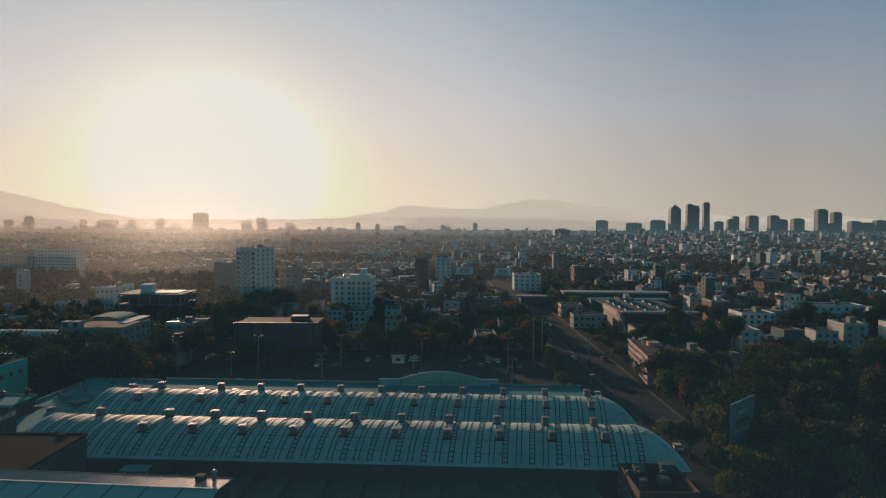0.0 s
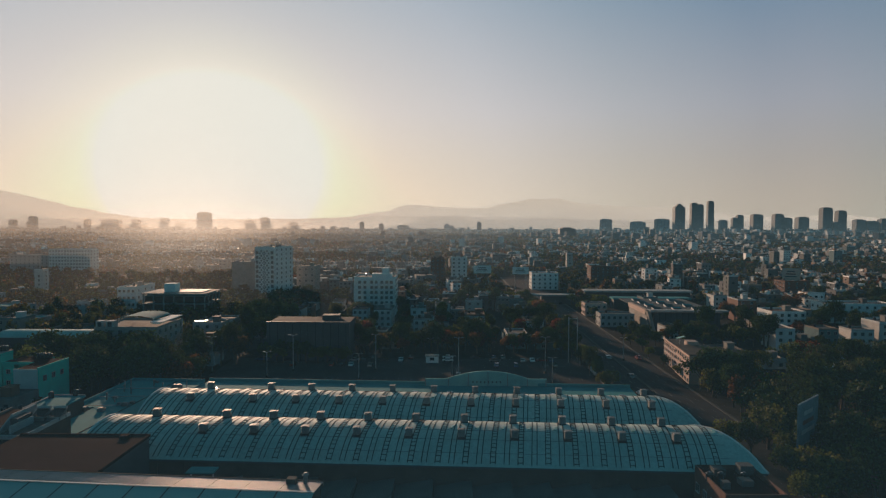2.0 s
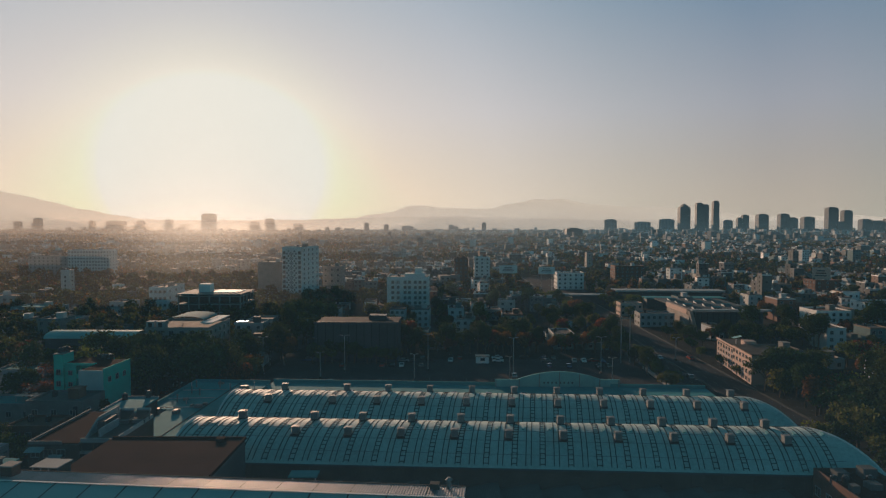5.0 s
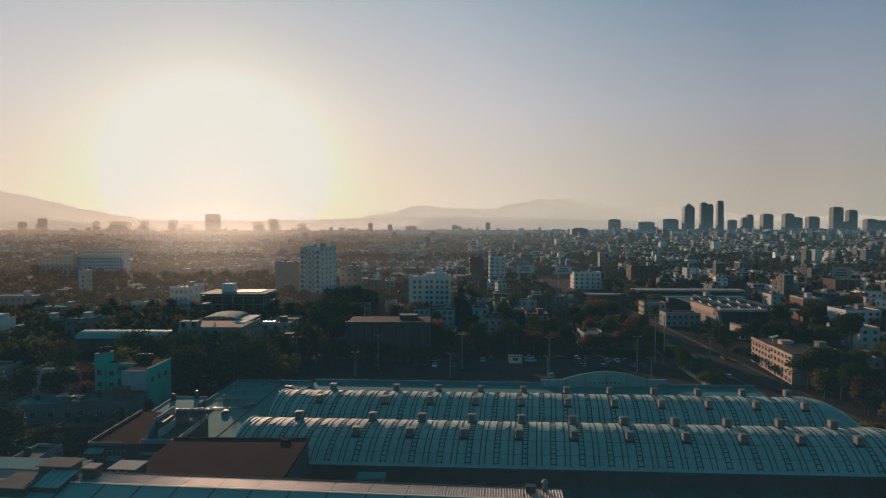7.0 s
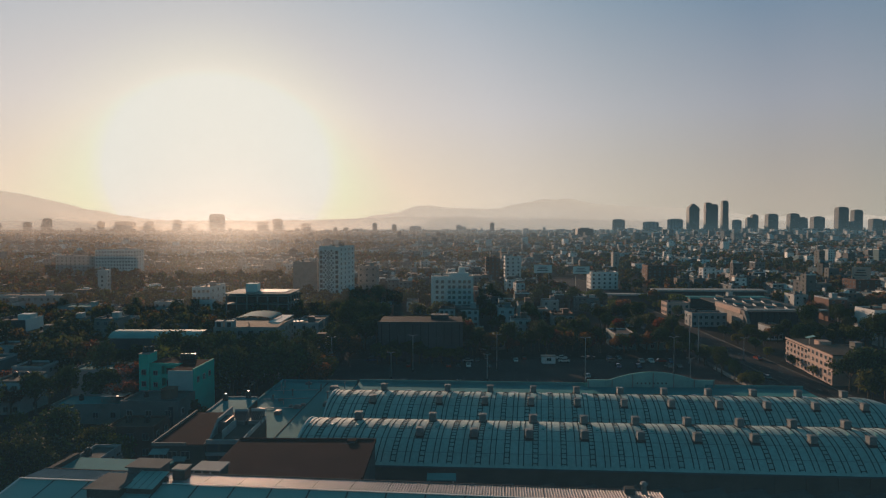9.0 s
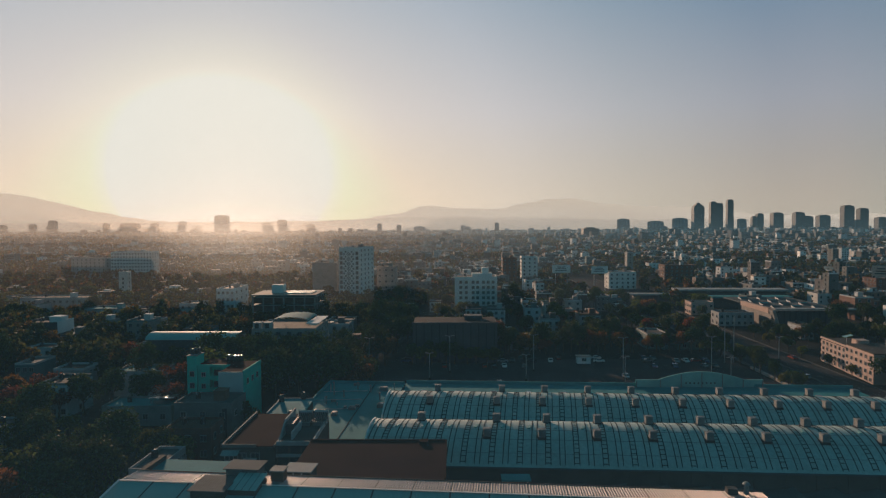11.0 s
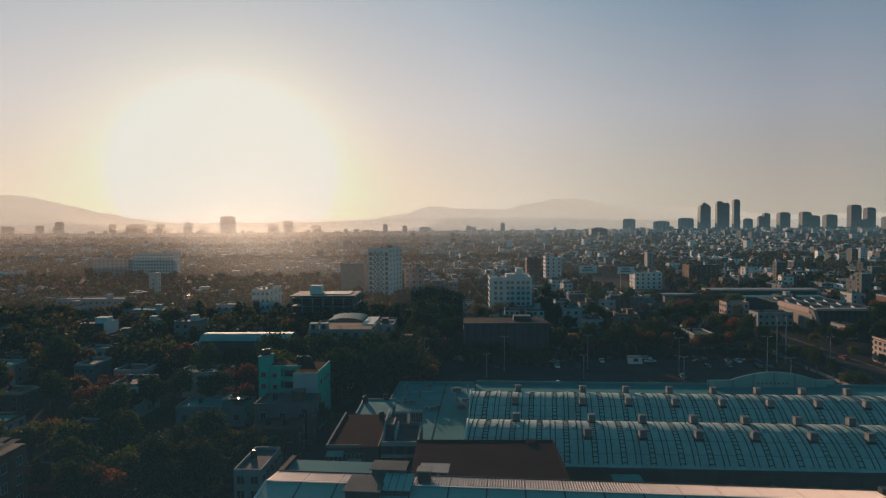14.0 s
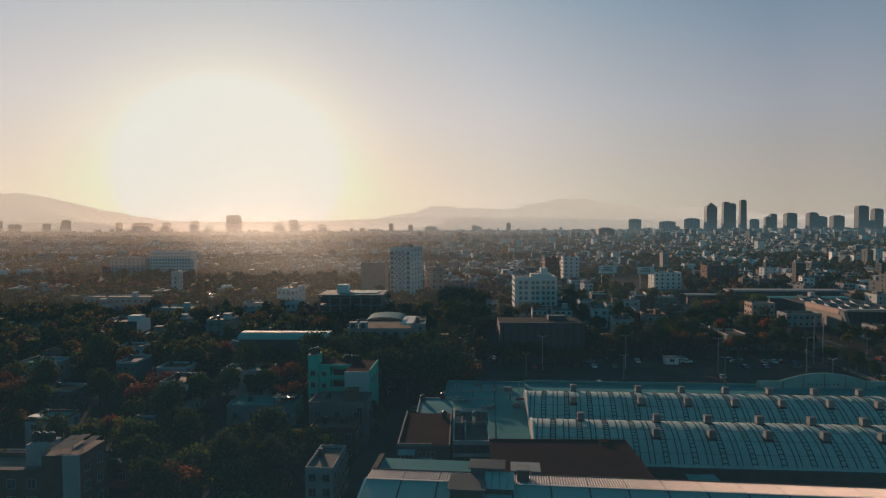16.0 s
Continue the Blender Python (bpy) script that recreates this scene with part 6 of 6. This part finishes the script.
while y < 4700:
    pitch = 8.4 + y * 0.006
    half = 0.74 * y + 60
    n = int((2 * half + 100) / pitch)
    for k in range(n):
        x = -97 - half + k * pitch + rng.uniform(-2, 2)
        yy = y + rng.uniform(-3, 3)
        u = rng.random()
        street = (abs((x + 20) % 150 - 5) < 6) or (abs(yy % 130) < 9)
        green = noise.noise((x / 130, yy / 130, 4.2)) + (0.5 if x < -150 and yy < 620 else 0.08 if x < -150 else 0.0)
        if taken(x, yy, 6):
            continue
        if street or green > 0.06 or u < 0.42:
            if u < (0.5 if street else 0.8):
                crowns.append((x, yy, rng.uniform(2.4, 4.6) * (1 + y * 0.0001), rng.uniform(5, 11)))
            continue
        w, d = pitch * rng.uniform(0.5, 1.0), rng.uniform(7, 15)
        fl = rng.choice((1, 2, 2, 3, 3, 4, 5, 7), p=(.16, .22, .22, .18, .12, .06, .03, .01))
        h, a = 2.9 * fl + rng.uniform(0.2, 1.5), rng.uniform(-0.2, 0.2)
        walls.append((x, yy, 0, w, d, h, a))
        roofs.append((x, yy, h - 0.5, w - 0.5, d - 0.5, 0.56, a))
        for _ in range(rng.choice((0, 1, 2, 3), p=(.15, .35, .3, .2))):
            bits.append((x + rng.uniform(-.35, .35) * w, yy + rng.uniform(-.35, .35) * d, h - 0.2, rng.uniform(1.2, 3.6), rng.uniform(1.2, 3.2), rng.uniform(0.9, 3.2), a))
        if rng.random() < 0.2:
            sheets.append((x + rng.uniform(-.2, .2) * w, yy + rng.uniform(-.2, .2) * d, h + rng.uniform(0.3, 1.2), rng.uniform(1.5, 5.0), rng.uniform(1.5, 4.0), rng.uniform(-.12, .12), rng.uniform(-.16, .1)))
        if y < 1700:
            for _ in range(rng.integers(0, 4)):
                specks.append((x + rng.uniform(-.42, .42) * w, yy + rng.uniform(-.42, .42) * d, h - 0.1, rng.uniform(0.7, 1.9), rng.uniform(0.7, 1.6), rng.uniform(0.8, 2.0), a))
            if rng.random() < 0.45:
                rims.append((x + d / 2 * math.sin(a), yy - d / 2 * math.cos(a), h - 0.35, w + 0.1, 0.3, rng.uniform(0.4, 0.9), a))
            if rng.random() < 0.3:
                rims.append((x - w / 2 * math.cos(a), yy - w / 2 * math.sin(a), h - 0.35, 0.3, d + 0.1, rng.uniform(0.4, 0.9), a))
        if rng.random() < 0.25:  # a taller rear part
            bits.append((x + rng.uniform(-.2, .2) * w, yy + d * 0.25, 0, w * rng.uniform(0.4, 0.8), d * 0.4, h + rng.uniform(1.5, 4.0), a))
        if y < 1000:
            nb = max(1, int(w // 3.2))
            for f in range(fl):
                for q in range(nb):
                    if rng.random() < 0.8:
                        lx = (q + 0.5) / nb * w - w / 2
                        panes.append((x + lx * math.cos(a) + d / 2 * math.sin(a), yy + lx * math.sin(a) - d / 2 * math.cos(a), 2.9 * f + 0.9, rng.uniform(0.9, 1.8), 0.16, rng.uniform(1.0, 1.6), a))
                if y < 800:
                    for sx in (-1, 1):
                        panes.append((x + sx * w / 2 * math.cos(a), yy + sx * w / 2 * math.sin(a), 2.9 * f + 0.9, 0.16, 1.4, 1.3, a))
    y += 14 + y * 0.004
for name, data, m, lab in (("distant_houses", walls, "farwall", "countless low city houses reaching to the horizon"), ("distant_roofs", roofs, "farroof", "flat roofs of the distant houses"),
                           ("distant_rooftop_boxes", bits, "farwall", "stair huts and tanks on distant roofs"), ("distant_windows", panes, "glass", "dark windows of the distant houses"),
                           ("distant_tanks", specks, "farspeck", "water tanks and small fittings on distant roofs"), ("distant_parapets", rims, "farrim", "pale parapets of the distant houses")):
    v, f = boxes(np.array(data))
    tagged(new(name, big_mesh(name, v, f, [M[m]])), lab, "houses", kind="stuff")


# blocks of flats and offices that rise out of the far city, closer together towards the business quarter
mids = []
for k in range(230):
    yy = rng.uniform(2900 if k < 60 else 1800, 4250)
    ratio = rng.uniform(-0.72, 0.72) if k < 60 else rng.uniform(0.2, 0.78)
    mids.append((ratio * yy - 40, yy, 0, rng.uniform(10, 28), rng.uniform(12, 24), rng.uniform(12, 26) + yy * 0.003 * rng.random(), rng.uniform(-0.3, 0.3)))
v, f = boxes(np.array(mids))
tagged(new("distant_blocks", big_mesh("distant_blocks", v, f, [M["midrise"]])), "scattered mid-rise blocks rising from the far city", "buildings", kind="stuff")


# bare metal sheets over patios and tanks, tilted a little, which catch the sun
q = Geo()
for x, y, z, w, d, tx, ty in sheets:
    q.quad((x - w / 2, y - d / 2, z - w / 2 * tx - d / 2 * ty), (x + w / 2, y - d / 2, z + w / 2 * tx - d / 2 * ty), (x + w / 2, y + d / 2, z + w / 2 * tx + d / 2 * ty), (x - w / 2, y + d / 2, z - w / 2 * tx + d / 2 * ty))
solid("distant_sheet_covers", q, M["shiny"], "bare metal sheet covers on distant roofs", "roof covers", "stuff")


def foliage(name, crowns, per, label, size=1.0):
    c = np.repeat(np.array(crowns), per, axis=0)
    n = len(c)
    d = rng.normal(size=(n, 3))
    d /= np.linalg.norm(d, axis=1)[:, None]
    r = rng.uniform(0.45, 1.0, n)[:, None]
    p = np.stack([c[:, 0], c[:, 1], c[:, 3] * 0.62], -1) + d * r * np.stack([c[:, 2], c[:, 2], c[:, 3] * 0.4], -1)
    u = rng.normal(size=(n, 3))
    u /= np.linalg.norm(u, axis=1)[:, None]
    w = np.cross(u, rng.normal(size=(n, 3)))
    w /= np.linalg.norm(w, axis=1)[:, None]
    s = (size * c[:, 2] * rng.uniform(0.2, 0.42, n))[:, None]
    v = np.stack([p - u * s - w * s * 0.6, p + u * s * 0.7 - w * s, p + u * s + w * s * 0.5, p - u * s * 0.6 + w * s], 1).reshape(-1, 3)
    tagged(new(name, big_mesh(name, v, np.arange(4 * n).reshape(n, 4), [M["farleaf"]])), label, "trees", kind="stuff")


wood = []
y = 214.0
while y < 415:
    x = -97 - 0.72 * y - 30
    while x < -98:
        px, py = x + rng.uniform(-2.5, 2.5), y + rng.uniform(-2.5, 2.5)
        if rng.random() < 0.66 and not taken(px, py, 1.5) and (px < -122 or py > 300):
            wood.append((px, py, rng.uniform(2.6, 4.8), rng.uniform(6.5, 13.5)))
        x += 6.4
    y += 6.4
foliage("woodland", wood, 190, "dense mixed wood of green and browning trees", 0.55)
near = [c for c in crowns if c[1] < 1000]
rest = [c for c in crowns if c[1] >= 1000]
foliage("distant_trees", near, 60, "trees between the houses of the middle distance")
foliage("far_trees", rest, 22, "tree crowns between far houses")


# ---------------------------------------------------------------- towers on the skyline
def skyscraper(x0, x1, y, z, style=0, label="distant high-rise tower against the hazy sky"):
    t = thing("high_rise", label, "high-rise", (x0 + x1) / 2, y, 0, group="towers on the skyline")
    w = x1 - x0
    d = min(w, 60) * 0.8
    # style 2: haze over the farther towers is painted as a paler wall
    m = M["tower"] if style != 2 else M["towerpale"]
    step = z * 0.93
    part("shaft", Geo().box(-w / 2, w / 2, -d / 2, d / 2, 0, step).box(-w * 0.47, w * 0.45, -d * 0.46, d * 0.46, step, z), m, t)
    bands = Geo()
    n = max(3, int(z / 9))
    for k in range(n):
        zz = step * (k + 0.6) / n
        bands.box(-w / 2 - 0.4, w / 2 + 0.4, -d / 2 - 0.4, d / 2 + 0.4, zz, zz + 1.2)
    part("floor_bands", bands, M["towerpale"], t)
    fins = Geo()
    for k in range(4):
        fx = -w / 2 + w * (k + 0.5) / 4
        fins.box(fx - w * 0.03, fx + w * 0.03, -d / 2 - 0.8, -d / 2 - 0.41, 0, step)
    part("window_fins", fins, M["tower"], t)
    if style == 1:
        part("crown", Geo().box(-w * 0.32, w * 0.32, -d / 3, d / 3, z, z + 9).box(-w * 0.16, w * 0.16, -d / 5, d / 5, z + 9, z + 18), m, t)
        part("spire", Geo().tube((0, 0, z + 18), (0, 0, z + 34), 2.2, 0.4), M["steel"], t)
    else:
        part("crown", Geo().box(-w * 0.3, w * 0.25, -d / 3, d / 3, z, z + 4), m, t)


for a, b, top, style in ((443, 497, 84, 1), (532, 566, 65, 0), (566, 597, 73, 0), (620, 651, 55, 0), (651, 657, 140, 0), (685, 722, 155, 2), (750, 778, 143, 0), (775, 808, 128, 0),
                         (855, 908, 124, 0), (970, 1018, 122, 0), (1015, 1062, 142, 0), (1093, 1150, 138, 0), (1220, 1273, 88, 0), (1303, 1348, 103, 0), (1280, 1330, 163, 0),
                         (1398, 1450, 150, 0), (1455, 1520, 158, 0), (1530, 1590, 145, 0), (55, 112, 152, 2), (215, 290, 165, 2), (345, 415, 150, 2), (1620, 1670, 150, 0), (1690, 1720, 120, 0)):
    px = 1050 + a / 3, 1050 + b / 3
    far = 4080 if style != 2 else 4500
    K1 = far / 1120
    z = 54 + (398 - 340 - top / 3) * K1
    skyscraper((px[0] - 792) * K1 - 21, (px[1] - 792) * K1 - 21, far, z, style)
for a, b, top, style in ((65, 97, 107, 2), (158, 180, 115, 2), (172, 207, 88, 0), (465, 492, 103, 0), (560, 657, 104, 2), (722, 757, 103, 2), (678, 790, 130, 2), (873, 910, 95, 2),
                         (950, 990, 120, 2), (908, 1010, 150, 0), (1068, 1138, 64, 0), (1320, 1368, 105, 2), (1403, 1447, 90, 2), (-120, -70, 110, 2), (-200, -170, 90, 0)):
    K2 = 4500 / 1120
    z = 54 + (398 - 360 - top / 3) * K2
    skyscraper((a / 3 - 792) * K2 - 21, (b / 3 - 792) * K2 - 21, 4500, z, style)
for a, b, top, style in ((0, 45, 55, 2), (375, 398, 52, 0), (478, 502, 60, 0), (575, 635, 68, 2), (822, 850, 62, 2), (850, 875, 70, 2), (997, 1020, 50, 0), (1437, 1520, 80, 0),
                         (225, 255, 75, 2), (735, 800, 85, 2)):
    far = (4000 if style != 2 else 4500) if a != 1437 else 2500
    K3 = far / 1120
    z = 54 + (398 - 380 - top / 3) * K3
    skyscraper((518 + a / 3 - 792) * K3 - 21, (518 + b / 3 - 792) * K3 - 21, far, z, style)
